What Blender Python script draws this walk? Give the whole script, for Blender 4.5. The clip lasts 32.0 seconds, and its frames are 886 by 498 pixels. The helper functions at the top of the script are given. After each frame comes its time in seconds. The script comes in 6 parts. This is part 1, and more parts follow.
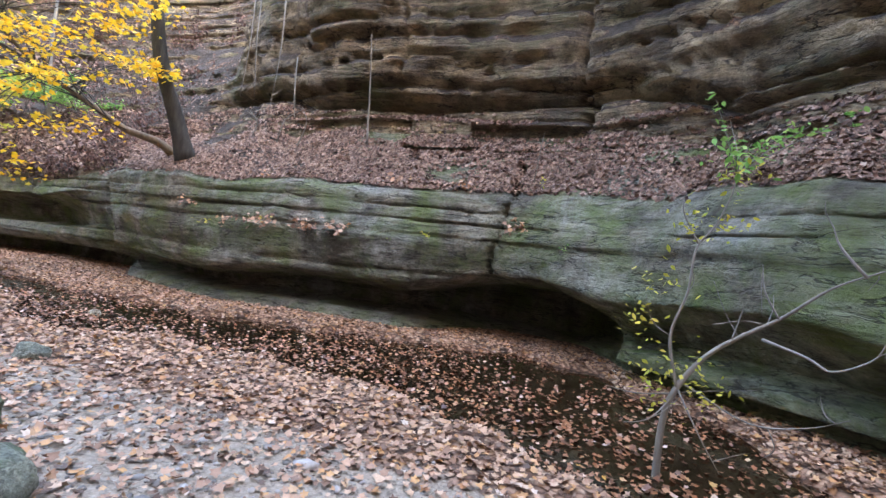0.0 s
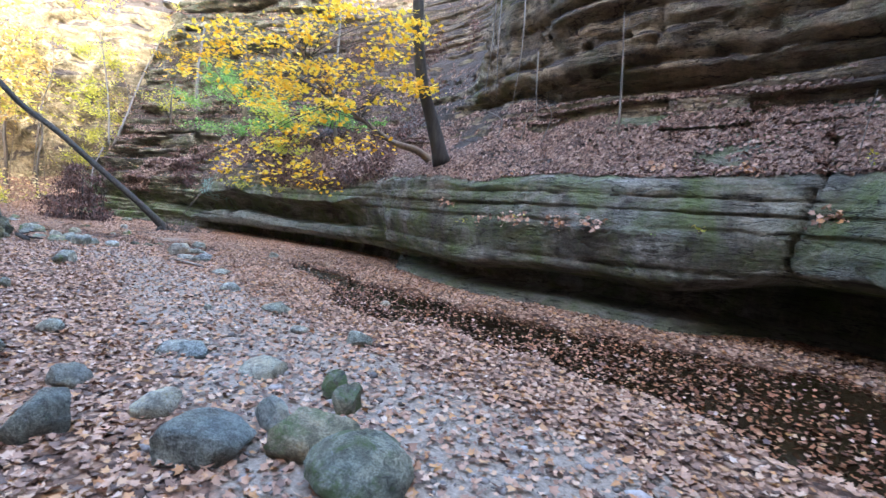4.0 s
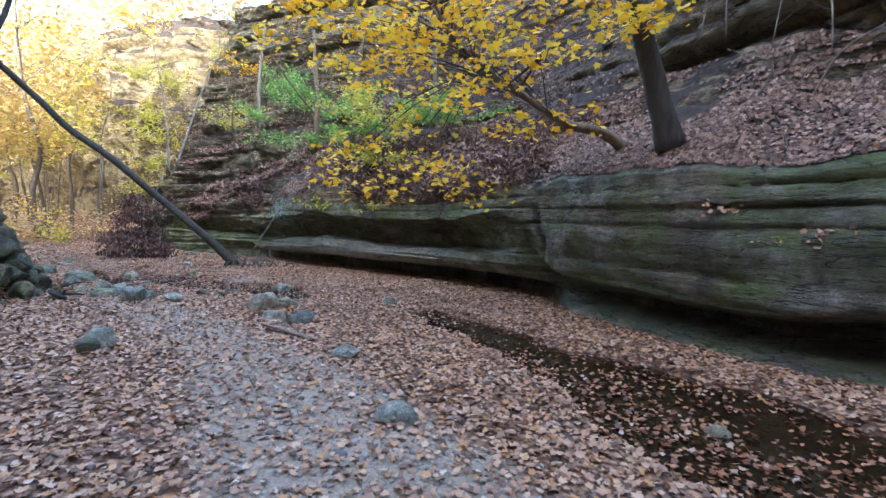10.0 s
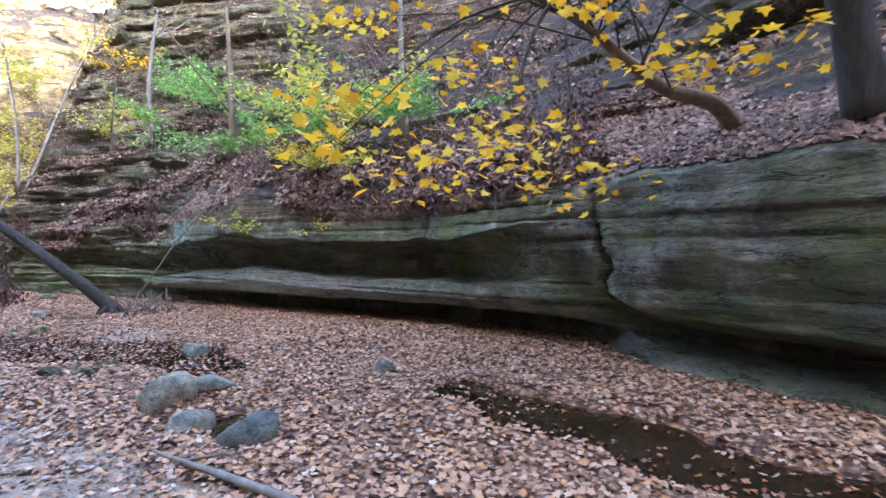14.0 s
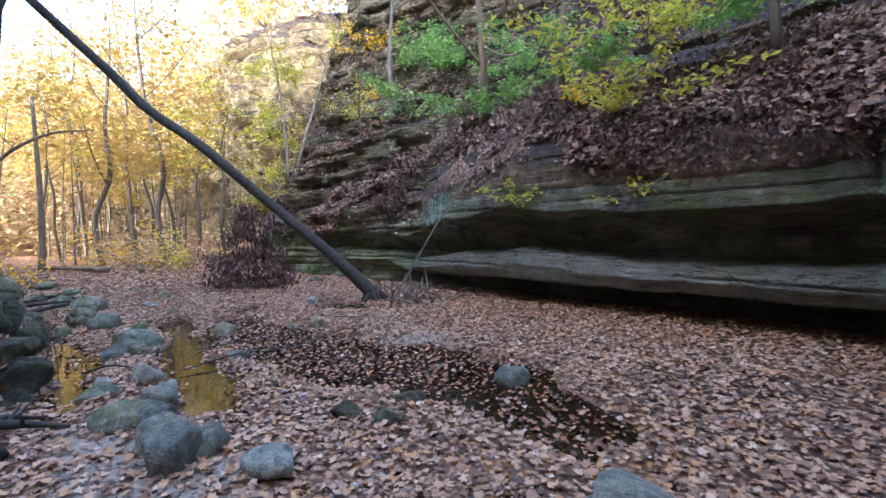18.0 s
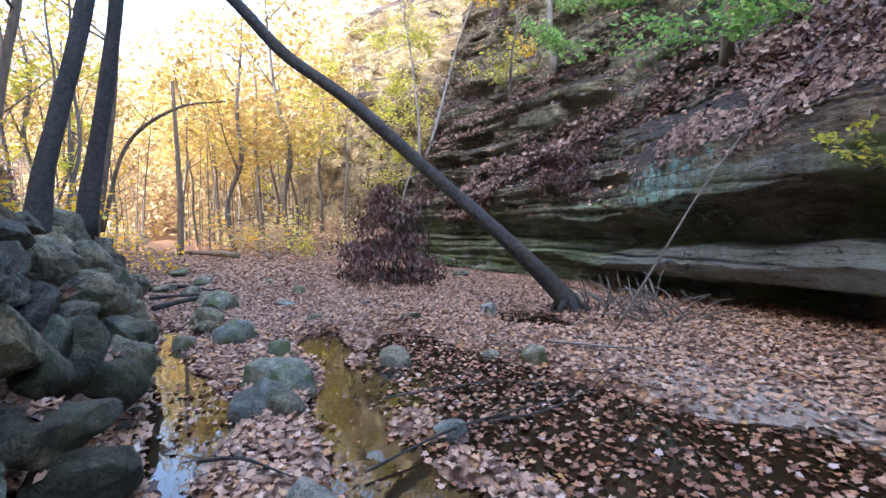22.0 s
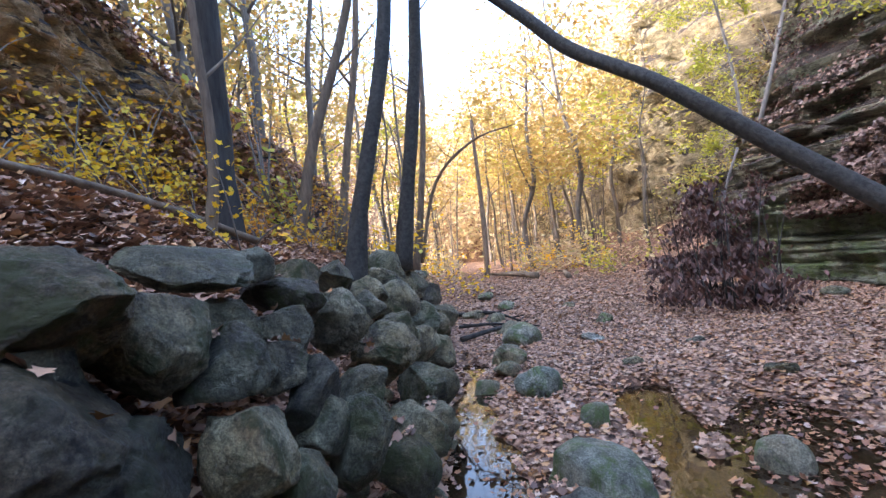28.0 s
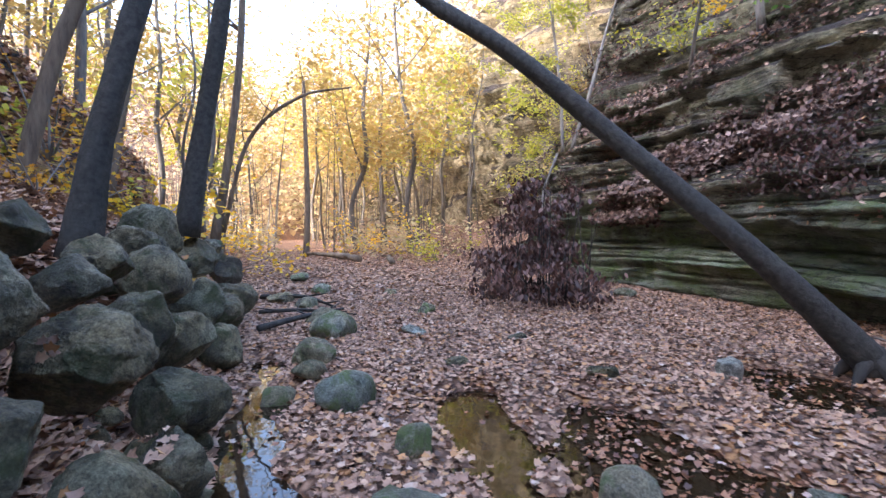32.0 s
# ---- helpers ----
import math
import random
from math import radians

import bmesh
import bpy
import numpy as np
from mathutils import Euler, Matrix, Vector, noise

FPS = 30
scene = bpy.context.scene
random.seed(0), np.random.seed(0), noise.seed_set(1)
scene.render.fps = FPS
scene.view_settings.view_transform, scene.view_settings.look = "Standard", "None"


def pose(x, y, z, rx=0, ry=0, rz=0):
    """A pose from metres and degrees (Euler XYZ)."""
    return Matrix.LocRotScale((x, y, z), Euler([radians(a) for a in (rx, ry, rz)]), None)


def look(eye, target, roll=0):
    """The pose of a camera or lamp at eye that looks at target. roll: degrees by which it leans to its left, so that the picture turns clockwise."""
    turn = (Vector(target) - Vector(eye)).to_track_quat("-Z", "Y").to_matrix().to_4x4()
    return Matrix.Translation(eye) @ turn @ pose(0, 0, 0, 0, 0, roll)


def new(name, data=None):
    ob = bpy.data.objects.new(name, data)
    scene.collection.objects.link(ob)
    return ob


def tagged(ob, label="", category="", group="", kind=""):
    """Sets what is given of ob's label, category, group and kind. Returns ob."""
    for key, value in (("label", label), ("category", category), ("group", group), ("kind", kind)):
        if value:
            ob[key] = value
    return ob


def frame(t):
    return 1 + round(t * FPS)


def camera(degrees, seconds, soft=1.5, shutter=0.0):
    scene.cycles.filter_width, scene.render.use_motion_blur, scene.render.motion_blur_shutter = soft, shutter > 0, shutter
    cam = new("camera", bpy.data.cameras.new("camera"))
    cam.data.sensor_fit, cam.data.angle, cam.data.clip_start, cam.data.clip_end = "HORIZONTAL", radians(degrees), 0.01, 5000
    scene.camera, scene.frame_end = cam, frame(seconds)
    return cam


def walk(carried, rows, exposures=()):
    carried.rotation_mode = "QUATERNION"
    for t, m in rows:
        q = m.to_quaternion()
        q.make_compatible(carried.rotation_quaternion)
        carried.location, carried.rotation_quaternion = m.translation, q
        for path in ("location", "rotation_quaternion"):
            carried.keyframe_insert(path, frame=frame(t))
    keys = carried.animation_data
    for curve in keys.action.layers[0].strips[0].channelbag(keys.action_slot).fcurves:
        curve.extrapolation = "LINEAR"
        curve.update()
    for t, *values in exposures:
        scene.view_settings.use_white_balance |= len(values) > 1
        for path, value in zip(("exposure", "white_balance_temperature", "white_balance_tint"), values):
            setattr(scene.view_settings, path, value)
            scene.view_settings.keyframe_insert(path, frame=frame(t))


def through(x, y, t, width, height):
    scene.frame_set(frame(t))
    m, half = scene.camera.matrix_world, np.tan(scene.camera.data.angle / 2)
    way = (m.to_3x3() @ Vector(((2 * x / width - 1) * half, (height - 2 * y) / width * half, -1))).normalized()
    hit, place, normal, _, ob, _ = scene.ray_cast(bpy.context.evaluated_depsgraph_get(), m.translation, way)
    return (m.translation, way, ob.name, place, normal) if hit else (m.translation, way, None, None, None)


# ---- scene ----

# ================= camera =================
cam = camera(86.0, 32.0, soft=1.4, shutter=0.25)
PATH = [
    (0, (0.000, -0.000, 1.456), (-0.000, 2.000, 1.460), 6.3),
    (0.5, (-0.013, -0.048, 1.498), (-0.081, 1.951, 1.479), 5.8),
    (1, (-0.016, -0.055, 1.508), (-0.112, 1.943, 1.504), 5.6),
    (1.5, (-0.017, -0.046, 1.508), (-0.139, 1.951, 1.491), 5.6),
    (2, (-0.062, -0.052, 1.508), (-0.393, 1.921, 1.485), 5.1),
    (2.5, (-0.125, -0.061, 1.508), (-0.712, 1.851, 1.479), 5.3),
    (3, (-0.164, -0.009, 1.484), (-0.814, 1.879, 1.377), 6.2),
    (3.5, (-0.338, 0.014, 1.470), (-1.102, 1.857, 1.322), 7.2),
    (4, (-0.656, 0.040, 1.533), (-1.513, 1.842, 1.403), 4.7),
    (4.5, (-0.956, 0.235, 1.481), (-1.842, 2.024, 1.358), 4.0),
    (6.5, (-2.394, 0.768, 1.630), (-3.256, 2.569, 1.523), 2.7),
    (7, (-2.754, 0.990, 1.641), (-3.620, 2.789, 1.538), 2.4),
    (7.5, (-3.050, 1.317, 1.613), (-3.945, 3.104, 1.525), 2.2),
    (8, (-3.412, 1.544, 1.592), (-4.348, 3.309, 1.507), 1.8),
    (8.5, (-3.779, 1.771, 1.581), (-4.753, 3.516, 1.491), 1.7),
    (9, (-4.078, 2.101, 1.606), (-5.083, 3.828, 1.528), 1.3),
    (9.5, (-4.464, 2.301, 1.593), (-5.494, 4.013, 1.501), 1.2),
    (10, (-4.829, 2.542, 1.594), (-5.867, 4.249, 1.497), 1.1),
    (10.5, (-5.224, 2.845, 1.603), (-6.131, 4.626, 1.528), 1.9),
    (11, (-5.570, 3.134, 1.603), (-6.015, 5.083, 1.573), 3.2),
    (11.5, (-5.785, 3.429, 1.609), (-5.604, 5.421, 1.642), 3.9),
    (12, (-6.133, 3.631, 1.660), (-5.414, 5.498, 1.682), 3.3),
    (12.5, (-6.429, 3.987, 1.649), (-5.917, 5.917, 1.763), 3.0),
    (13, (-6.858, 4.281, 1.572), (-6.914, 6.278, 1.677), 1.9),
    (13.5, (-7.386, 4.480, 1.520), (-7.866, 6.420, 1.579), 0.2),
    (14, (-7.764, 4.653, 1.500), (-8.463, 6.526, 1.520), -0.3),
    (14.5, (-8.096, 4.967, 1.517), (-8.855, 6.817, 1.507), -0.2),
    (16.5, (-9.573, 5.809, 1.512), (-10.760, 7.417, 1.457), -1.3),
    (17, (-9.986, 6.001, 1.512), (-11.288, 7.518, 1.458), -1.6),
    (17.5, (-10.444, 6.118, 1.474), (-11.815, 7.572, 1.418), -1.6),
    (18, (-10.931, 6.193, 1.507), (-12.325, 7.626, 1.449), -1.7),
    (18.5, (-11.348, 6.330, 1.518), (-12.778, 7.727, 1.456), -1.7),
    (19, (-11.814, 6.325, 1.500), (-13.309, 7.652, 1.434), -2.0),
    (19.5, (-12.253, 6.378, 1.491), (-13.819, 7.620, 1.422), -2.1),
    (20, (-12.730, 6.470, 1.477), (-14.350, 7.643, 1.419), -2.1),
    (20.5, (-13.241, 6.485, 1.466), (-14.906, 7.591, 1.407), -1.6),
    (21, (-13.595, 6.535, 1.527), (-15.266, 7.631, 1.453), -1.5),
    (21.5, (-14.045, 6.710, 1.451), (-15.710, 7.816, 1.367), -1.3),
    (22, (-14.378, 6.836, 1.460), (-16.037, 7.948, 1.369), -1.1),
    (22.5, (-14.836, 6.930, 1.461), (-16.504, 8.031, 1.373), -1.1),
    (23, (-15.304, 7.212, 1.460), (-17.021, 8.233, 1.363), -1.6),
    (23.5, (-15.512, 7.267, 1.550), (-17.307, 8.145, 1.453), -2.5),
    (24, (-15.582, 7.190, 1.609), (-17.470, 7.843, 1.515), -3.5),
    (24.5, (-15.647, 7.144, 1.621), (-17.610, 7.518, 1.557), -4.3),
    (25, (-15.709, 7.107, 1.623), (-17.708, 7.177, 1.586), -5.5),
    (25.5, (-15.719, 7.076, 1.626), (-17.715, 6.949, 1.623), -5.9),
    (26, (-15.717, 7.086, 1.623), (-17.711, 6.936, 1.620), -6.0),
    (26.5, (-15.710, 7.105, 1.627), (-17.710, 7.076, 1.636), -5.7),
    (28.5, (-15.670, 7.124, 1.604), (-17.669, 7.120, 1.653), -5.9),
    (29, (-15.647, 7.151, 1.604), (-17.629, 7.420, 1.627), -3.7),
    (29.5, (-15.625, 7.204, 1.588), (-17.569, 7.672, 1.598), -1.7),
    (30, (-15.642, 7.251, 1.563), (-17.556, 7.829, 1.565), -0.7),
    (30.5, (-15.698, 7.288, 1.560), (-17.597, 7.914, 1.556), 0.2),
    (31, (-15.930, 7.413, 1.504), (-17.810, 8.094, 1.468), 0.2),
    (31.5, (-16.397, 7.521, 1.472), (-18.271, 8.218, 1.401), -0.2),
    (32, (-16.831, 7.352, 1.497), (-18.706, 8.042, 1.425), -0.2),
]
walk(cam, [(t, look(eye, target, roll)) for t, eye, target, roll in PATH],
     exposures=[(0.0, 4.34, 6720, 10), (2.0, 4.38, 6350, 9), (4.0, 4.02, 5850, 9), (7.0, 3.6, 5980, 8), (9.0, 3.5, 5850, 7), (10.0, 3.48, 5800, 7), (11.0, 3.24, 6000, 7), (12.0, 4.3, 6200, 6),
                (13.0, 4.5, 5780, 10), (14.0, 3.9, 5680, 13), (14.5, 3.75, 5800, 13), (17.0, 3.35, 5680, 12), (18.0, 3.25, 5680, 12), (20.0, 3.3, 5700, 13), (23.0, 3.5, 5800, 15), (26.0, 3.47, 5920, 16), (29.0, 3.37, 5920, 16), (32.0, 3.37, 5820, 16)])

# ================= sky and sun =================
SUN_YAW, SUN_ELEV = 200.0, 27.0        # degrees; yaw turns left from +y
world = bpy.data.worlds.new("sky")
scene.world = world
world.use_nodes = True
wn = world.node_tree.nodes
wl = world.node_tree.links
sky = wn.new("ShaderNodeTexSky")
sky.sky_type = 'NISHITA'
sky.sun_disc = False
sky.sun_elevation = radians(SUN_ELEV)
sky.sun_rotation = radians(-SUN_YAW)
sky.air_density, sky.dust_density, sky.ozone_density = 1.0, 3.0, 0.6
wl.new(sky.outputs[0], wn["Background"].inputs[0])
wn["Background"].inputs[1].default_value = 0.15

sun = new("sun", bpy.data.lights.new("sun", 'SUN'))
sun.data.energy, sun.data.angle, sun.data.color = 1.6, radians(0.6), (1.0, 0.92, 0.80)
_sx = -math.sin(radians(SUN_YAW)) * math.cos(radians(SUN_ELEV))
_sy = math.cos(radians(SUN_YAW)) * math.cos(radians(SUN_ELEV))
sun.matrix_world = look((0, 0, 60), (-_sx, -_sy, 60 - math.sin(radians(SUN_ELEV))))


# ================= materials =================
def nodes_of(name):
    m = bpy.data.materials.new(name)
    m.use_nodes = True
    nt = m.node_tree
    return m, nt, nt.nodes["Principled BSDF"]


class Net:
    """Short names for the shader nodes in use."""

    def __init__(self, nt):
        self.nt = nt

    def node(self, kind, **props):
        n = self.nt.nodes.new(kind)
        for key, v in props.items():
            if key == "inputs":
                for i, val in v.items():
                    n.inputs[i].default_value = val
            elif key == "operation":
                n.operation = v
            elif key == "blend":
                n.blend_type = v
            elif key == "feature":
                n.feature = v
        return n

    def link(self, a, b):
        self.nt.links.new(a, b)

    def coords(self, scale=(1, 1, 1), local=False):
        if local:
            src = self.node("ShaderNodeTexCoord").outputs["Object"]
        else:
            src = self.node("ShaderNodeNewGeometry").outputs["Position"]
        mp = self.node("ShaderNodeMapping")
        mp.inputs["Scale"].default_value = scale
        self.link(src, mp.inputs[0])
        return mp.outputs[0]

    def noise(self, vec, scale, detail=5.0, rough=0.6, dist=0.0):
        n = self.node("ShaderNodeTexNoise", inputs={"Scale": scale, "Detail": detail, "Roughness": rough, "Distortion": dist})
        self.link(vec, n.inputs["Vector"])
        return n.outputs[0]

    def ramp(self, fac, stops):
        r = self.node("ShaderNodeValToRGB")
        els = r.color_ramp.elements
        while len(els) < len(stops):
            els.new(0.5)
        for e, (p, c) in zip(els, stops):
            e.position = p
            e.color = (*c, 1) if len(c) == 3 else c
        self.link(fac, r.inputs[0])
        return r.outputs[0]

    def mix(self, fac, a, b, blend="MIX"):
        n = self.node("ShaderNodeMixRGB", blend=blend)
        for sock, v in ((0, fac), (1, a), (2, b)):
            if isinstance(v, (int, float)):
                n.inputs[sock].default_value = v
            elif isinstance(v, tuple):
                n.inputs[sock].default_value = (*v, 1)
            else:
                self.link(v, n.inputs[sock])
        return n.outputs[0]

    def maths(self, op, a, b=0.0, clamp=False):
        n = self.node("ShaderNodeMath", operation=op)
        n.use_clamp = clamp
        for sock, v in ((0, a), (1, b)):
            if isinstance(v, (int, float)):
                n.inputs[sock].default_value = v
            else:
                self.link(v, n.inputs[sock])
        return n.outputs[0]

    def bump(self, height, strength, dist, bsdf):
        b = self.node("ShaderNodeBump", inputs={"Strength": strength, "Distance": dist})
        self.link(height, b.inputs["Height"])
        self.link(b.outputs[0], bsdf.inputs["Normal"])


def litter_colour(n, co):
    """A carpet of leaves too far off to model one by one."""
    warp = n.node("ShaderNodeVectorMath", operation="ADD")
    nz = n.node("ShaderNodeTexNoise", inputs={"Scale": 9.0, "Detail": 2.0})
    n.link(co, nz.inputs["Vector"])
    sc = n.node("ShaderNodeVectorMath", operation="SCALE", inputs={"Scale": 0.11})
    n.link(nz.outputs[1], sc.inputs[0])
    n.link(co, warp.inputs[0])
    n.link(sc.outputs[0], warp.inputs[1])
    vor = n.node("ShaderNodeTexVoronoi", inputs={"Scale": 14.0})
    n.link(warp.outputs[0], vor.inputs["Vector"])
    sep = n.node("ShaderNodeSeparateColor")
    n.link(vor.outputs["Color"], sep.inputs[0])
    leaves = n.ramp(sep.outputs[0], LITTER)
    gaps = n.ramp(vor.outputs["Distance"], [(0.25, (1, 1, 1)), (0.62, (0.3, 0.25, 0.22))])
    return n.mix(1.0, leaves, gaps, "MULTIPLY"), sep.outputs[1]


def rock_material(name, dark, mid, pale, moss, moss_amount, moss_scale=0.9, debris=0.0, lichen=False, laminae=0.45):
    m, nt, b = nodes_of(name)
    n = Net(nt)
    flat = n.coords((1.0, 1.0, 4.2))
    co = n.coords()
    beds = n.noise(flat, 1.3, 10, 0.66, 0.9)
    soft = tuple(0.55 * u + 0.45 * v for u, v in zip(mid, dark))
    light = tuple(0.5 * u + 0.5 * v for u, v in zip(mid, pale))
    base = n.ramp(beds, [(0.26, dark), (0.38, soft), (0.48, mid), (0.60, light), (0.76, mid)])
    streak = n.noise(n.coords((3.0, 3.0, 0.35)), 1.0, 6, 0.6)
    base = n.mix(n.ramp(streak, [(0.5, (0, 0, 0)), (0.68, (0.55, 0.55, 0.55))]), base, tuple(0.7 * v for v in dark))
    blot = n.noise(co, 0.8, 8, 0.68)
    base = n.mix(n.ramp(blot, [(0.45, (0, 0, 0)), (0.56, (0.9, 0.9, 0.9))]), base, n.mix(0.72, base, tuple(0.8 * v for v in dark)))
    clean = n.ramp(n.noise(n.coords((1, 1, 1.6)), 0.62, 8, 0.7, 0.4), [(0.52, (0, 0, 0)), (0.60, (0.65, 0.65, 0.65))])
    base = n.mix(clean, base, pale)
    base = n.mix(0.8, base, n.ramp(n.noise(co, 2.6, 10, 0.74, 0.3), [(0.38, (0.55, 0.55, 0.52)), (0.5, (0.95, 0.96, 0.94)), (0.62, (1.3, 1.3, 1.26))]), "MULTIPLY")
    grain = n.noise(co, 26, 6, 0.75)
    base = n.mix(0.55, base, n.ramp(grain, [(0.3, (0.2, 0.2, 0.2)), (0.7, (0.8, 0.8, 0.8))]), "OVERLAY")
    mm = n.noise(co, moss_scale, 10, 0.7, 0.5)
    mask = n.ramp(mm, [(0.56 - moss_amount * 0.25, (0, 0, 0)), (0.76 - moss_amount * 0.25, (1, 1, 1))])
    mossy = n.mix(n.noise(co, 14, 5, 0.7), tuple(0.6 * v for v in moss), tuple(1.8 * v for v in moss))
    base = n.mix(n.maths("MULTIPLY", mask, 0.85), base, mossy)
    warm = n.ramp(n.noise(n.coords((1, 1, 2.2)), 0.55, 7, 0.68), [(0.46, (0, 0, 0)), (0.64, (1, 1, 1))])
    base = n.mix(warm, base, n.mix(1.0, base, (0.93, 0.86, 0.74), "MULTIPLY"))
    if lichen:
        geo = n.node("ShaderNodeNewGeometry").outputs["Position"]
        dist = n.node("ShaderNodeVectorMath", operation="DISTANCE")
        n.link(geo, dist.inputs[0])
        dist.inputs[1].default_value = (-18.85, 14.2, 1.8)
        spots = n.noise(co, 5.5, 6, 0.75)
        lm = n.ramp(n.maths("SUBTRACT", spots, n.maths("MULTIPLY", dist.outputs["Value"], 0.14)), [(0.42, (0, 0, 0)), (0.46, (0.9, 0.9, 0.9))])
        base = n.mix(lm, base, (0.30, 0.47, 0.41))
        olive_tint = n.node("ShaderNodeAttribute")
        olive_tint.attribute_name = "olive_tint"
        dm = n.maths("MULTIPLY", olive_tint.outputs["Fac"], n.ramp(n.noise(co, 0.9, 8, 0.7), [(0.3, (0.6, 0.6, 0.6)), (0.55, (1, 1, 1))]))
        base = n.mix(dm, base, n.mix(1.0, base, (0.92, 0.98, 0.82), "MULTIPLY"))
        grey = n.node("ShaderNodeAttribute")
        grey.attribute_name = "grey_bed"
        base = n.mix(grey.outputs["Fac"], base, n.mix(1.0, base, (1.05, 1.26, 1.30), "MULTIPLY"))
        bedding = n.node("ShaderNodeAttribute")
        bedding.attribute_name = "pale_bed"
        pm = n.maths("MULTIPLY", bedding.outputs["Fac"], n.ramp(n.noise(n.coords((1, 1, 0.6)), 2.2, 8, 0.7), [(0.3, (0.6, 0.6, 0.6)), (0.5, (0.92, 0.92, 0.92))]))
        base = n.mix(pm, base, n.ramp(n.noise(co, 3.2, 8, 0.7), [(0.3, (0.21, 0.225, 0.185)), (0.65, (0.38, 0.395, 0.35))]))
    relief = n.noise(n.coords((1, 1, 1.35)), 4.2, 12, 0.76, 0.25)
    tot = n.maths("ADD", n.maths("MULTIPLY", beds, 0.4), n.maths("MULTIPLY", relief, 1.3))
    # fine laminae weathered into pale ridges
    lam = n.noise(n.coords((0.55, 0.55, 15.0)), 1.0, 6, 0.6, 0.15)
    ridge = n.maths("MULTIPLY", n.ramp(lam, [(0.52, (0, 0, 0)), (0.60, (1, 1, 1))]), n.ramp(n.noise(co, 0.7, 5, 0.65), [(0.42, (0, 0, 0)), (0.6, (1, 1, 1))]))
    base = n.mix(n.maths("MULTIPLY", ridge, laminae), base, tuple(0.35 * u + 0.65 * v for u, v in zip(mid, pale)))
    tot = n.maths("ADD", tot, n.maths("MULTIPLY", lam, 2.2 * laminae))
    # hairline bedding cracks filled with dirt
    for cs, width, strength in ((1.1, 0.013, 0.85), (1.9, 0.011, 0.7), (3.1, 0.010, 0.5)):
        iso = n.maths("ABSOLUTE", n.maths("SUBTRACT", n.noise(n.coords((0.8, 0.8, 4.2)), cs, 4, 0.55, 0.3), 0.5))
        live = n.ramp(n.noise(co, 0.9 + 0.3 * cs, 4), [(0.43, (0, 0, 0)), (0.52, (1, 1, 1))])
        crack = n.maths("MULTIPLY", n.ramp(iso, [(width * 0.4, (1, 1, 1)), (width, (0, 0, 0))]), n.maths("MULTIPLY", live, strength * (0.75 + 0.4 * laminae)))
        base = n.mix(crack, base, tuple(0.25 * v for v in dark))
        tot = n.maths("SUBTRACT", tot, n.maths("MULTIPLY", crack, 0.9))
    # chips and hollows
    pits = n.node("ShaderNodeTexVoronoi", inputs={"Scale": 3.2})
    n.link(n.coords((1, 1, 2.6)), pits.inputs["Vector"])
    tot = n.maths("ADD", tot, n.maths("MULTIPLY", n.ramp(pits.outputs["Distance"], [(0.05, (0, 0, 0)), (0.3, (1, 1, 1))]), 0.35))
    if debris:
        sepn = n.node("ShaderNodeSeparateXYZ")
        n.link(n.node("ShaderNodeNewGeometry").outputs["Normal"], sepn.inputs[0])
        leaves, lump = litter_colour(n, co)
        soil = n.ramp(n.noise(co, 6, 7, 0.7), [(0.3, (0.03, 0.022, 0.017)), (0.7, (0.10, 0.073, 0.056))])
        cover = n.mix(n.ramp(n.noise(co, 1.1, 8, 0.75), [(0.56, (0, 0, 0)), (0.66, (1, 1, 1))]), soil, leaves)
        lie = n.maths("ADD", sepn.outputs[2], n.maths("MULTIPLY", n.noise(co, 1.6, 6, 0.7), 0.7))
        dm = n.ramp(lie, [(0.80 - 0.2 * debris, (0, 0, 0)), (0.92 - 0.2 * debris, (1, 1, 1))])
        base = n.mix(dm, base, cover)
        tot = n.maths("ADD", tot, n.maths("MULTIPLY", lump, n.maths("MULTIPLY", dm, 0.5)))
    n.link(base, b.inputs["Base Color"])
    b.inputs["Roughness"].default_value = 0.88
    n.bump(tot, 1.0, 0.13, b)
    return m


LITTER = [(0.0, (0.085, 0.048, 0.032)), (0.2, (0.24, 0.13, 0.08)), (0.42, (0.38, 0.218, 0.138)), (0.62, (0.49, 0.285, 0.175)),
          (0.76, (0.56, 0.375, 0.255)), (0.85, (0.53, 0.28, 0.11)), (0.93, (0.43, 0.195, 0.075)), (1.0, (0.62, 0.49, 0.385))]
M_ROCK = rock_material("sandstone_wall", (0.075, 0.066, 0.05), (0.25, 0.236, 0.195), (0.43, 0.425, 0.375), (0.115, 0.16, 0.04), 0.48, 0.9, 0.0, True, 0.16)
M_UPPER = rock_material("sandstone_upper", (0.085, 0.062, 0.041), (0.27, 0.202, 0.135), (0.47, 0.37, 0.245), (0.085, 0.10, 0.04), 0.3, 0.7, 0.85, True)
M_LEFTROCK = rock_material("sandstone_ochre", (0.34, 0.18, 0.08), (0.70, 0.43, 0.19), (0.80, 0.56, 0.29), (0.10, 0.11, 0.04), 0.0, 0.9, 0.55, False, 0.12)
M_FARROCK = rock_material("sandstone_far", (0.15, 0.115, 0.065), (0.34, 0.275, 0.165), (0.48, 0.40, 0.26), (0.12, 0.13, 0.05), 0.0, 0.5, 0.6)


